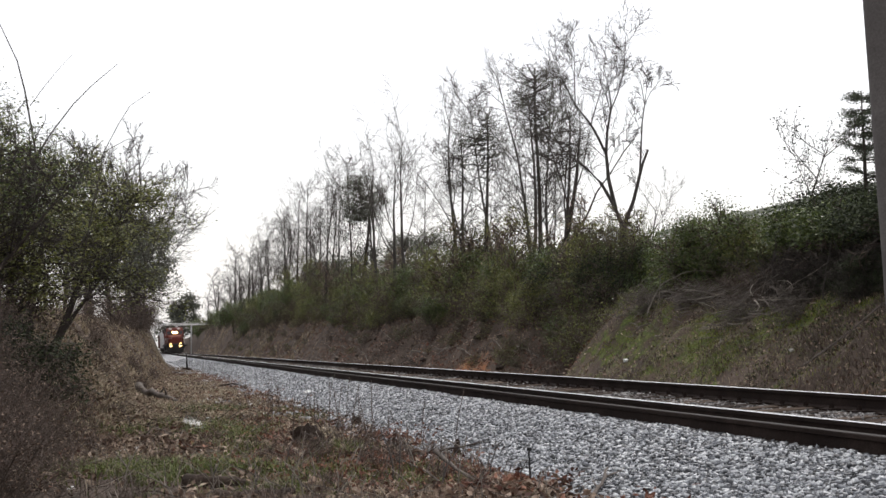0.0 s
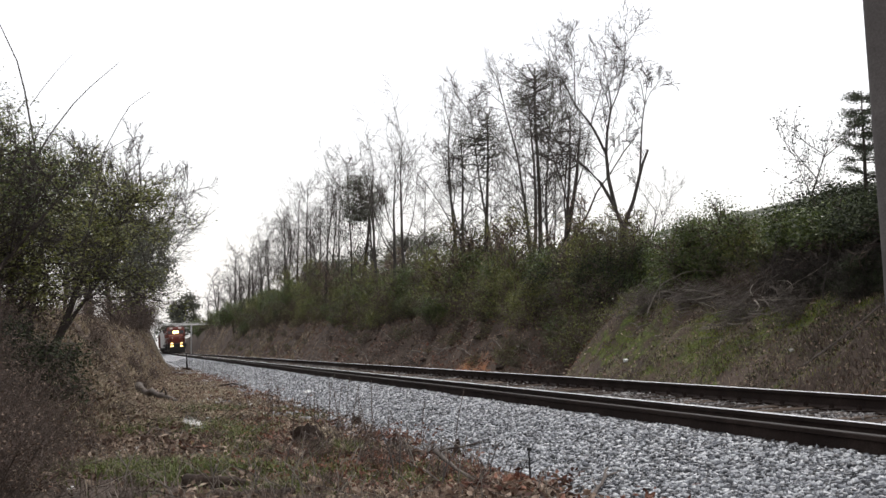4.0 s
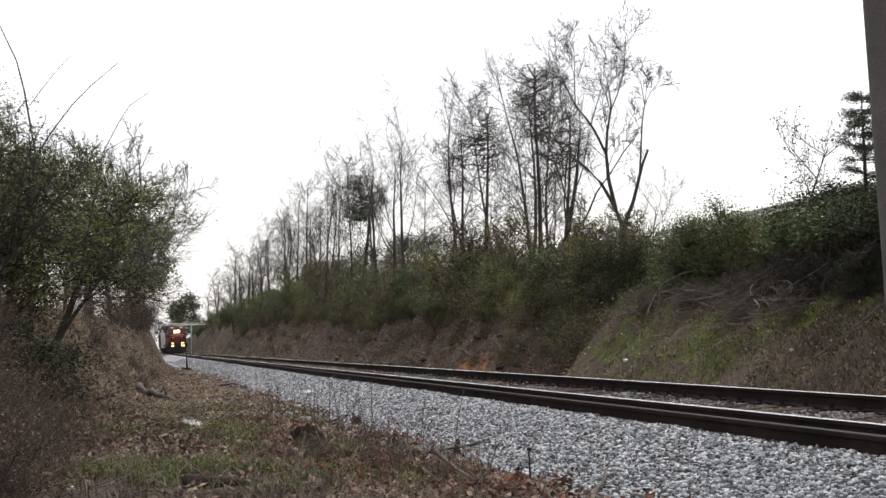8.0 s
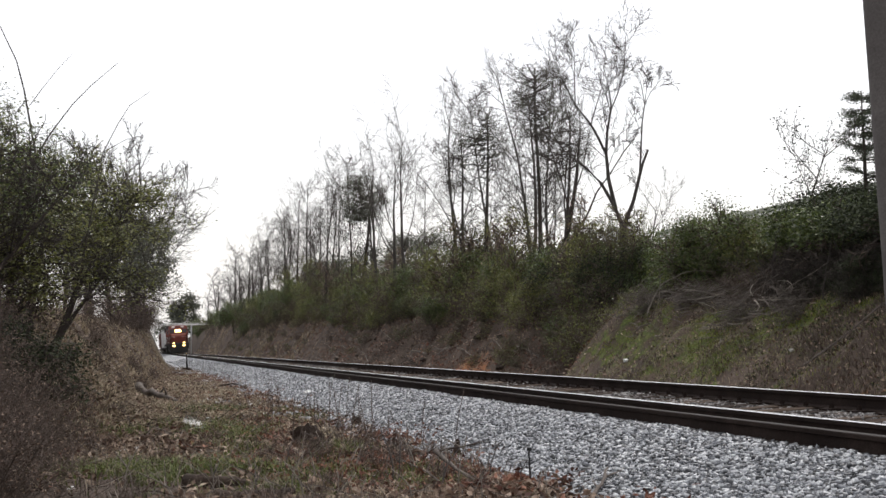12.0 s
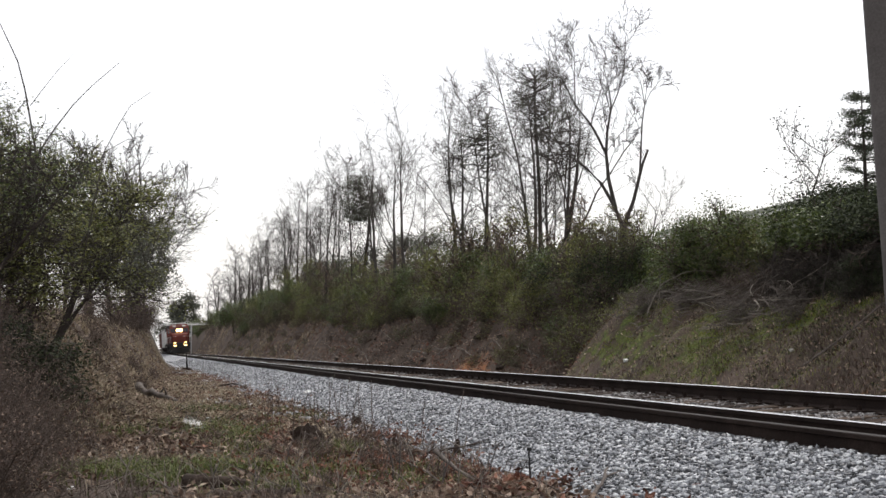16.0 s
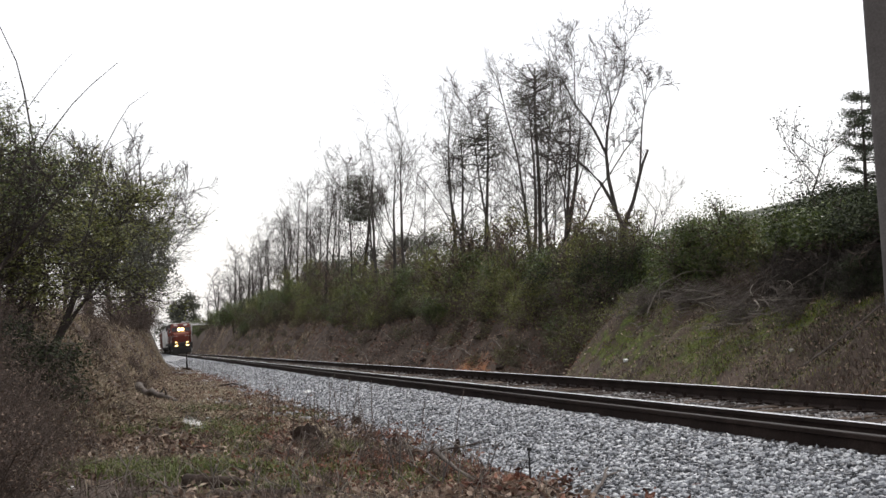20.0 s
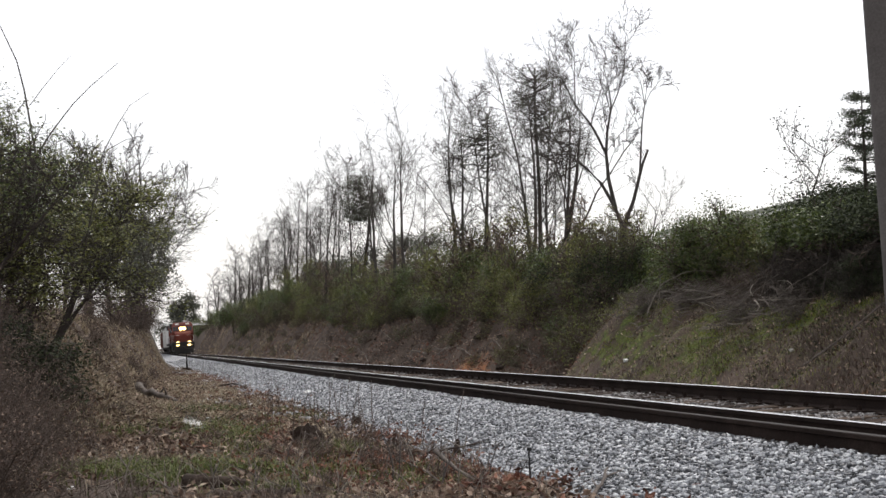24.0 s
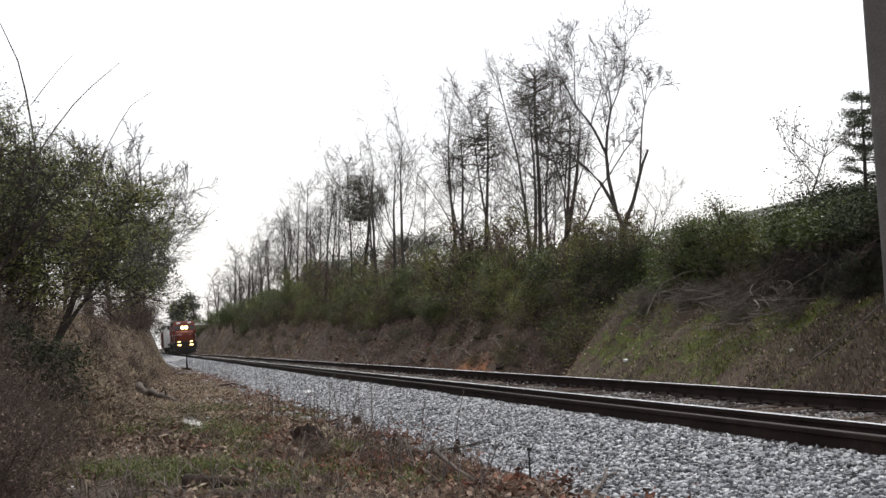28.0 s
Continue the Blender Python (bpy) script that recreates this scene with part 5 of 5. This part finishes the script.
    cover("slope_litter", "brown dead leaves on the cutting slope", "leaf litter", leaves("slope_litter", lying(rng, x, y, 0.1), 0.055 * (y / 15) ** 0.25, rng, 0.1), LITTER)
    x, y = scatter(rng, 24000, 8.4, 13, 13, 120, lambda x, y: ease(0.0, 0.4, x - toe_right(y)) * ease(-0.4, 0.4, wave(x, y, 2.2, 28)))
    cover("slope_grass", "matted dry grass and stems on the cutting slope", "grass", blades("slope_grass", rng, x, y, 0.2, 0.006, 1.2), TWIG_BROWN)
    x, y = scatter(rng, 24000, 8.4, 13, 13, 40, lambda x, y: (0.4 + 0.6 * ease(17, 22, y)) * ease(0.0, 0.4, x - toe_right(y)) * ease(-0.4, 0.4, wave(x, y, 2.6, 29)))
    cover("slope_straw", "pale straw on the cutting slope", "grass", blades("slope_straw", rng, x, y, 0.14, 0.004, 1.2), STRAW)
    x, y = scatter(rng, 90000, 8.5, 13, 13, 31, lambda x, y: ease(0.2, 0.7, x - toe_right(y)) * (0.05 + 0.95 * ease(16, 21, y + 1.6 * (x - 9.6))) * ease(-0.1, 0.6, wave(x, y, 1.3, 12) + 0.8 * wave(x, y, 4.0, 33) + 1.1 * np.exp(-((x - 10.5) / 0.8) ** 2 - ((y - 26.8) / 1.6) ** 2) + 0.7 * np.exp(-((x - 11.0) / 0.6) ** 2 - ((y - 20.3) / 1.4) ** 2)))
    cover("moss_growth", "bright yellow-green moss and grass on the slope", "moss", blades("moss_growth", rng, x, y, 0.075, 0.005, 1.0), MOSS)


def slope_cover():
    rng = np.random.RandomState(29)
    # low dark leaves added to the slope, their colour standing in for shade
    x, y = scatter(rng, 8000, 8.5, 13, 12.5, 26, lambda x, y: ease(0.1, 0.5, x - toe_right(y)) * ease(26, 19, y) * ease(-0.5, 0.3, wave(x, y, 2.0, 51)))
    cover("ground_ivy", "dark green low leaves added to darken the slope as shade", "ivy", leaves("ground_ivy", lying(rng, x, y, 0.09), 0.055, rng, 0.1), LEAF_SHADE)
    x, y = scatter(rng, 46000, 8.5, 13, 12.5, 30, lambda x, y: ease(0.1, 0.5, x - toe_right(y)) * np.maximum(ease(-0.3, 0.4, wave(x, y, 2.3, 52)), ease(20, 15, y)) * (1 - 0.6 * ease(19, 24, y)))
    cover("slope_weeds", "dark dead stems lying on the slope", "weeds", blades("slope_weeds", rng, x, y, 0.2, 0.004, 1.3), TWIG_BROWN)
    x, y = scatter(rng, 80000, 8.5, 13, 12.5, 32, lambda x, y: ease(0.05, 0.4, x - toe_right(y)) * ease(-1.1, -0.1, wave(x, y, 1.8, 54)) * (0.12 + 0.88 * ease(16, 22, y + 1.2 * (x - 9.6))))
    cover("slope_tufts", "dull olive matted grass on the slope", "grass", blades("slope_tufts", rng, x, y, 0.085, 0.004, 1.2), LEAF_OLIVE)
    x, y = scatter(rng, 20000, 8.5, 13, 28, 130, lambda x, y: ease(0.0, 0.3, x - toe_right(y)) * ease(-0.3, 0.4, wave(x, y, 1.2, 53)))
    cover("slope_leaf_drift", "red-brown fallen leaves on the cutting slope", "leaf litter", leaves("slope_leaf_drift", lying(rng, x, y, 0.1), 0.075 * (y / 28) ** 0.3, rng, 0.1), LITTER_RED)

    x, y = scatter(rng, 26000, 8.8, 14, 75, 260, lambda x, y: ease(0.0, 0.3, x - toe_right(y)) * ease(-0.4, 0.4, wave(x * 0.5, y * 0.15, 1.2, 55)))
    cover("far_slope_straw", "pale tan straw on the far cutting slope", "grass", blades("far_slope_straw", rng, x, y, 0.3, 0.02, 1.4), STRAW)
    x, y = scatter(rng, 12000, -3.2, 1.4, 13, 60, lambda x, y: ease(-0.2, 0.2, toe_left(y) - x) * ease(-0.3, 0.4, wave(x, y, 1.4, 56)))
    cover("bank_leaf_drift", "pale and red-brown fallen leaves on the bank", "leaf litter", leaves("bank_leaf_drift", lying(rng, x, y, 0.12), 0.09, rng, 0.1), LITTER)
    x, y = scatter(rng, 2600, 0.9, 3.1, 10.5, 19, lambda x, y: ease(-0.1, 0.5, wave(x, y, 3.7, 57)))
    cover("dead_weed_stand", "red-brown dead weeds standing in the verge", "weeds", blades("dead_weed_stand", rng, x, y, 0.17, 0.005, 1.1), LITTER_RED)
    x, y = scatter(rng, 1500, 0.9, 3.1, 10.5, 19, lambda x, y: ease(-0.1, 0.5, wave(x, y, 3.1, 58)))
    cover("dead_stem_stand", "dark brown dead stems standing in the verge", "weeds", blades("dead_stem_stand", rng, x, y, 0.2, 0.003, 1.0), TWIG_BROWN)
    x, y = scatter(rng, 3000, 8.8, 12.4, 24, 32, lambda x, y: ease(-0.1, 0.2, x - toe_right(y)) * ease(0.2, -0.3, wave(x, y, 1.3, 12)))
    cover("mound_grass", "matted brown grass on the shoulder of the slope", "grass", blades("mound_grass", rng, x, y, 0.14, 0.005, 1.2), TWIG_BROWN)

    x, y = scatter(rng, 44000, -0.6, 2.4, 15, 60, lambda x, y: ease(-0.5, 0.0, x - toe_left(y)) * ease(0.1, 0.4, np.hypot((x - 0.8) / 0.8, (y - 21.4) / 9)) * ease(-0.4, 0.3, wave(x, y, 1.6, 59)))
    cover("pale_straw", "pale flattened straw at the foot of the bank", "grass", blades("pale_straw", rng, x, y, 0.12, 0.008, 1.5), STRAW)


def stick(name, label, category, pts, r, material, sides=8, group="", twigs=0, seed=0):
    """A fallen branch, log or stalk along points (x, y, height over the ground)."""
    x0, y0 = pts[0][0], pts[0][1]
    base = Vector((x0, y0, gz(x0, y0)))
    e = thing(name, label, category, Matrix.Translation(base), group=group)
    t = Tubes()
    v = [Vector((x, y, gz(x, y) + h)) - base for x, y, h in pts]
    rng = random.Random(seed)
    fine = []
    ends = [v[0] * 2 - v[1]] + v + [v[-1] * 2 - v[-2]]
    for q0, a, b, q3 in zip(ends, v, v[1:], ends[3:]):
        for k in range(4):
            f = k / 4
            c = (a * 2 + (b - q0) * f + (q0 * 2 - a * 5 + b * 4 - q3) * (f * f) + (a * 3 - q0 - b * 3 + q3) * (f ** 3)) * 0.5
            fine.append(c + Vector([rng.gauss(0, r * 0.25) for _ in range(3)]))
    fine.append(v[-1])
    n = len(fine) - 1
    t.add(fine, [r * (1 - 0.55 * i / n) * rng.uniform(0.85, 1.15) for i in range(n + 1)], sides)
    part("stem" if category == "weed" else "bole", t.mesh("stem", True), material, e)
    for k in range(twigs):
        i = rng.randrange(n // 3, n)
        d = aside(rng, (fine[i + 1] - fine[i - 1]).normalized(), radians(rng.uniform(25, 60)))
        s = Tubes()
        ln = min(0.35, r * rng.uniform(8, 22))
        s.add(bend(rng, fine[i], d, ln, 3, 0.15), taper(r * 0.45, r * 0.12, 3), 5)
        part("twig", s.mesh("twig"), material, e)
    return e


def lump(name, label, category, x, y, sx, sy, sz, material, seed, turn=0, parts=1):
    rng = random.Random(seed)
    e = thing(name, label, category, pose(x, y, gz(x, y), 0, 0, turn))
    bm = bmesh.new()
    bmesh.ops.create_icosphere(bm, subdivisions=3, radius=0.5)
    for v in bm.verts:
        k = 1 + 0.35 * noise.noise(v.co * 2.2 + Vector((seed, 0, 0))) + 0.3 * noise.noise(v.co * 5 + Vector((0, seed, 0)))
        v.co = Vector((v.co.x * sx * k, v.co.y * sy * k, max(-0.1, v.co.z + 0.25) * sz * k))
    part("body", bm, material, e)
    return e


def small_things():
    stick("log", "split grey log lying at the foot of the bank", "log", [(-0.08, 31.0, 0.16), (0.15, 30.4, 0.14), (0.45, 29.0, 0.1), (0.72, 27.6, 0.03)], 0.09, WOOD_GREY, 10, twigs=2, seed=1)
    lump("rotten_stump", "dark rotten lump of wood on the verge", "stump", 1.83, 14.7, 0.34, 0.28, 0.28, WOOD_DARK, 3)
    stick("cut_stump", "short dark cut stump at the ballast edge", "stump", [(3.17, 13.2, 0.0), (3.18, 13.2, 0.09), (3.19, 13.2, 0.17)], 0.045, WOOD_DARK, 9, seed=4)
    stick("cut_stump", "short dark cut stump at the ballast edge", "stump", [(2.62, 13.7, 0.0), (2.62, 13.7, 0.1), (2.63, 13.7, 0.16)], 0.03, WOOD_DARK, 9, seed=5)
    e = stick("stake", "thin dark steel stake standing in the verge", "stake", [(3.02, 10.05, -0.1), (3.02, 10.05, 0.14), (3.02, 10.05, 0.29)], 0.014, BLACK, 8, seed=6)
    part("cap", disc_bm(0.02, 0.025, "z", 10, (0, 0, 0.3)), BLACK, e)
    e = stick("marker_post", "thin dark marker post beside the ballast", "post", [(2.44, 72.7, -0.1), (2.44, 72.7, 0.4), (2.44, 72.7, 0.85)], 0.06, BLACK, 8, seed=7)
    part("base", box_bm([(0, 0, 0.05, 0.5, 0.5, 0.12)]), WOOD_DARK, e)
    stick("fallen_stick", "dark stick lying on the ballast edge", "stick", [(2.35, 19.0, 0.05), (2.6, 19.1, 0.05), (2.85, 19.0, 0.06)], 0.03, WOOD_DARK, 7, seed=8)
    lump("dark_clod", "dark clod of earth on the ballast edge", "clod", 3.0, 18.6, 0.15, 0.15, 0.2, WOOD_DARK, 9)
    stick("fallen_branch", "grey fallen branch across the ballast edge", "branch", [(3.12, 9.0, 0.01), (3.35, 9.3, 0.04), (3.55, 9.7, 0.06)], 0.022, WOOD_GREY, 8, twigs=2, seed=10)
    stick("fallen_branch", "grey fallen branch among leaves", "branch", [(2.25, 9.6, 0.02), (2.3, 10.6, 0.08), (2.2, 11.4, 0.1)], 0.011, WOOD_GREY, 8, twigs=3, seed=11)
    stick("fallen_branch", "weathered stick among leaves", "branch", [(2.5, 12.6, 0.05), (3.0, 12.9, 0.09), (3.5, 13.3, 0.05)], 0.014, WOOD_DARK, 7, twigs=3, seed=12)
    stick("fallen_branch", "dark branch on grey ballast", "branch", [(2.15, 38.0, 0.05), (2.5, 37.0, 0.12), (2.9, 37.5, 0.08)], 0.03, WOOD_DARK, 7, twigs=3, seed=13)
    stick("rotten_log", "blackened log half hidden in dry grass", "log", [(0.5, 10.1, 0.03), (0.85, 10.0, 0.04), (1.15, 10.1, 0.03)], 0.05, WOOD_DARK, 9, seed=14)
    # dead weed stalks
    rng = random.Random(15)
    for i in range(20):
        x, y, h = rng.uniform(1.7, 3.3), rng.uniform(13.5, 21), rng.uniform(0.35, 0.75)
        a = rng.gauss(0, 0.08)
        stick("dead_weed", "thin dead weed stalk standing in the verge", "weed", [(x, y, -0.03), (x + a * 0.4, y, h * 0.5), (x + a, y, h)], 0.006, TWIG_BROWN, 5, "dead weeds", twigs=rng.randrange(3, 7), seed=20 + i)
    for i in range(30):
        x, y, h = rng.uniform(1.2, 3.1), rng.uniform(10.5, 16), rng.uniform(0.2, 0.45)
        a = rng.gauss(0, 0.1)
        stick("dead_weed", "branched brown dead weed standing in the verge", "weed", [(x, y, -0.03), (x + a * 0.4, y, h * 0.5), (x + a, y, h)], 0.005, TWIG_BROWN, 5, "dead weeds", twigs=rng.randrange(3, 7), seed=400 + i)
    for i in range(60):
        x, y, h = rng.uniform(-0.6, 3.0), rng.uniform(8.6, 13.5), rng.uniform(0.1, 0.34)
        a = rng.gauss(0, 0.12)
        stick("dead_weed", "pale dry weed stalk in the grass of the verge", "weed", [(x, y, -0.02), (x + a * 0.3, y, h * 0.5), (x + a, y, h)], 0.005, TWIG_PALE, 5, "dry stalks", twigs=rng.randrange(1, 5), seed=60 + i)
    for i in range(26):
        x, y, h = rng.uniform(-0.2, 3.0), rng.uniform(9.0, 12.0), rng.uniform(0.2, 0.42)
        a = rng.gauss(0, 0.14)
        stick("dead_weed", "bent bleached stalk standing among dead leaves", "weed", [(x, y, -0.02), (x + a * 0.2, y, h * 0.5), (x + a, y + 0.05, h)], 0.008, TWIG_PALE if i % 3 else TWIG, 5, "bleached stalks", twigs=rng.randrange(1, 4), seed=700 + i)
    lump("leaf_clump", "pale orange clump of curled dead leaves", "leaf litter", 1.32, 10.35, 0.17, 0.15, 0.14, LITTER, 31)
    stick("rotten_log", "dark rotting log among dead weeds", "log", [(0.35, 10.75, 0.05), (0.6, 10.65, 0.06), (0.82, 10.7, 0.05)], 0.075, WOOD_DARK, 10, seed=32)
    stick("fallen_branch", "grey broken branch lying on leaves", "branch", [(2.45, 10.9, 0.22), (2.55, 10.4, 0.1), (2.62, 9.9, 0.04)], 0.02, WOOD_GREY, 8, twigs=1, seed=33)
    # pale stones and scraps
    for i, (x, y, s) in enumerate([(-0.1, 15.6, 0.06), (-0.2, 14.8, 0.08), (-0.05, 14.9, 0.07), (0.2, 15.1, 0.05), (-0.55, 11.0, 0.06), (9.6, 25.0, 0.12), (10.0, 18.8, 0.09), (3.6, 29.0, 0.16)]):
        lump("pale_stone", "small pale stone lying on the ground", "stone", x, y, s, s * 0.8, s * 0.6, PAINT_WHITE, 100 + i)
    # puddle, broken by the ground that stands out of it
    bm = bmesh.new()
    ring = [bm.verts.new((0.8 + 0.2 * math.cos(a) + 0.05 * math.sin(3 * a), 21.4 + 4.2 * math.sin(a), -0.532)) for a in (2 * math.pi * k / 28 for k in range(28))]
    bm.faces.new(ring)
    tagged(part("puddle", bm, WATER), "shallow puddle mirroring the white sky", "puddle", kind="structure")


def brush_pile():
    """Cut and fallen branches heaped on the moss slope."""
    rng = random.Random(77)
    e = thing("brush_pile", "heap of grey dead branches on the slope", "brush pile", pose(10.95, 23.4, gz(10.95, 23.4)))
    for i in range(210):
        x, y = rng.uniform(-0.9, 1.0), rng.uniform(-2.8, 4.2)
        p = Vector((x, y, gz(10.95 + x, 23.4 + y) - gz(10.95, 23.4) + rng.uniform(0.0, 0.45)))
        d = Vector((rng.uniform(-0.1, 1.0), rng.choice((-1, -1, 1)) * rng.uniform(0.2, 1), rng.uniform(-0.1, 0.4)))
        t = Tubes()
        r = rng.choice((0.005, 0.006, 0.008, 0.013))
        t.add(bend(rng, p, d, rng.uniform(0.5, 1.7), 6, 0.09, -0.03), taper(r, r * 0.3, 6), 6)
        part("branch", t.mesh("branch"), TWIG_PALE if rng.random() < 0.55 else WOOD_GREY, e)
    heap = [tree("brush_heap", "grey heap of cut brush on the slope", 1.5, 0.012, 190 + i, THICKET, bark=WOOD_GREY, twig=WOOD_GREY, group="brush heaps", stems=7, thin=0.011) for i in range(2)]
    for i in range(10):
        (put if i < 2 else put_copy)(heap[i % 2], rng.uniform(10.7, 11.8), 20.5 + i * 0.75 + rng.uniform(-0.3, 0.3), rng.uniform(0, 360), rng.uniform(0.45, 0.75), 0.1, 0.7)
    stick("fallen_branch", "long grey fallen branch on the slope", "branch", [(9.6, 17.8, 0.1), (10.3, 17.6, 0.12), (11.0, 17.4, 0.15), (11.6, 17.2, 0.35)], 0.017, WOOD_GREY, 8, twigs=3, seed=201)
    stick("fallen_branch", "long bleached fallen branch on the slope", "branch", [(11.0, 19.3, 0.15), (11.6, 18.9, 0.3), (12.2, 18.4, 0.5), (12.8, 18.0, 0.8)], 0.014, TWIG_PALE, 8, twigs=3, seed=202)


def parked_car():
    x, y = -13.7, 290.0
    e = thing("parked_car", "white car parked far off beyond the bank", "car", pose(x, y, gz(x, y), 0, 0, 8))
    body = part("body", box_bm([(0, 0, 0.62, 1.8, 4.4, 0.6)]), PAINT_WHITE, e)
    part("cabin", box_bm([(0, 0.2, 1.15, 1.55, 2.3, 0.55)]), PAINT_WHITE, e)
    part("windscreen", box_bm([(0, -0.98, 1.15, 1.4, 0.08, 0.42)]), GLASS_DARK, e)
    for sx in (-0.8, 0.8):
        for sy in (-1.4, 1.4):
            part("wheel", disc_bm(0.32, 0.2, "x", 16, (sx, sy, 0.32)), BLACK, e)


def slope_branches():
    """Fallen boughs and clods along the bare slope."""
    rng = random.Random(88)
    for i in range(26):
        y = 32 * (95 / 32) ** rng.random()
        x = float(toe_right(y)) + rng.uniform(0.4, 1.7)
        k, dx = 0.6 + y * 0.02, rng.uniform(-0.25, 0.25)
        stick("fallen_branch", "weathered bough lying along the bare cutting slope", "branch", [(x, y, 0.04), (x + dx * 0.5, y + k, 0.08), (x + dx, y + 2 * k, 0.05)], rng.uniform(0.018, 0.035), TWIG_PALE if i % 3 else WOOD_DARK, 6, "boughs on the slope", twigs=2, seed=500 + i)
    for i in range(30):
        y = 32 * (80 / 32) ** rng.random()
        k = rng.uniform(0.12, 0.3)
        lump("clod", "brown clod of earth and roots on the slope", "clod", float(toe_right(y)) + rng.uniform(0.1, 1.6), y, k, k * 1.6, k * 0.7, WOOD_DARK if i % 3 else GROUND, 600 + i)


small_things()
slope_branches()
brush_pile()
parked_car()
ground_cover()
slope_cover()
build_ties()


# ---- what moves ----
def motions():
    """The train creeps nearer along the track, its wheels turning; the sapling sways a little in the wind."""
    times = [i * 0.5 for i in range(57)]
    for car, back in CONSIST:
        walk(car, [(t, car_pose(train_front(t) + back)) for t in times])
    for w, ya in WHEELS:
        walk(w, [(t, pose(0, ya, 0.5, math.degrees((train_front(0) - train_front(t)) / 0.5), 0, 0)) for t in times])
    base = SAPLING.matrix_world.copy()
    walk(SAPLING, [(t, base @ pose(0, 0, 0, 0, 0.14 * math.sin(t * 2.1) + 0.08 * math.sin(t * 0.9 + 1.0), 0)) for t in times])


motions()
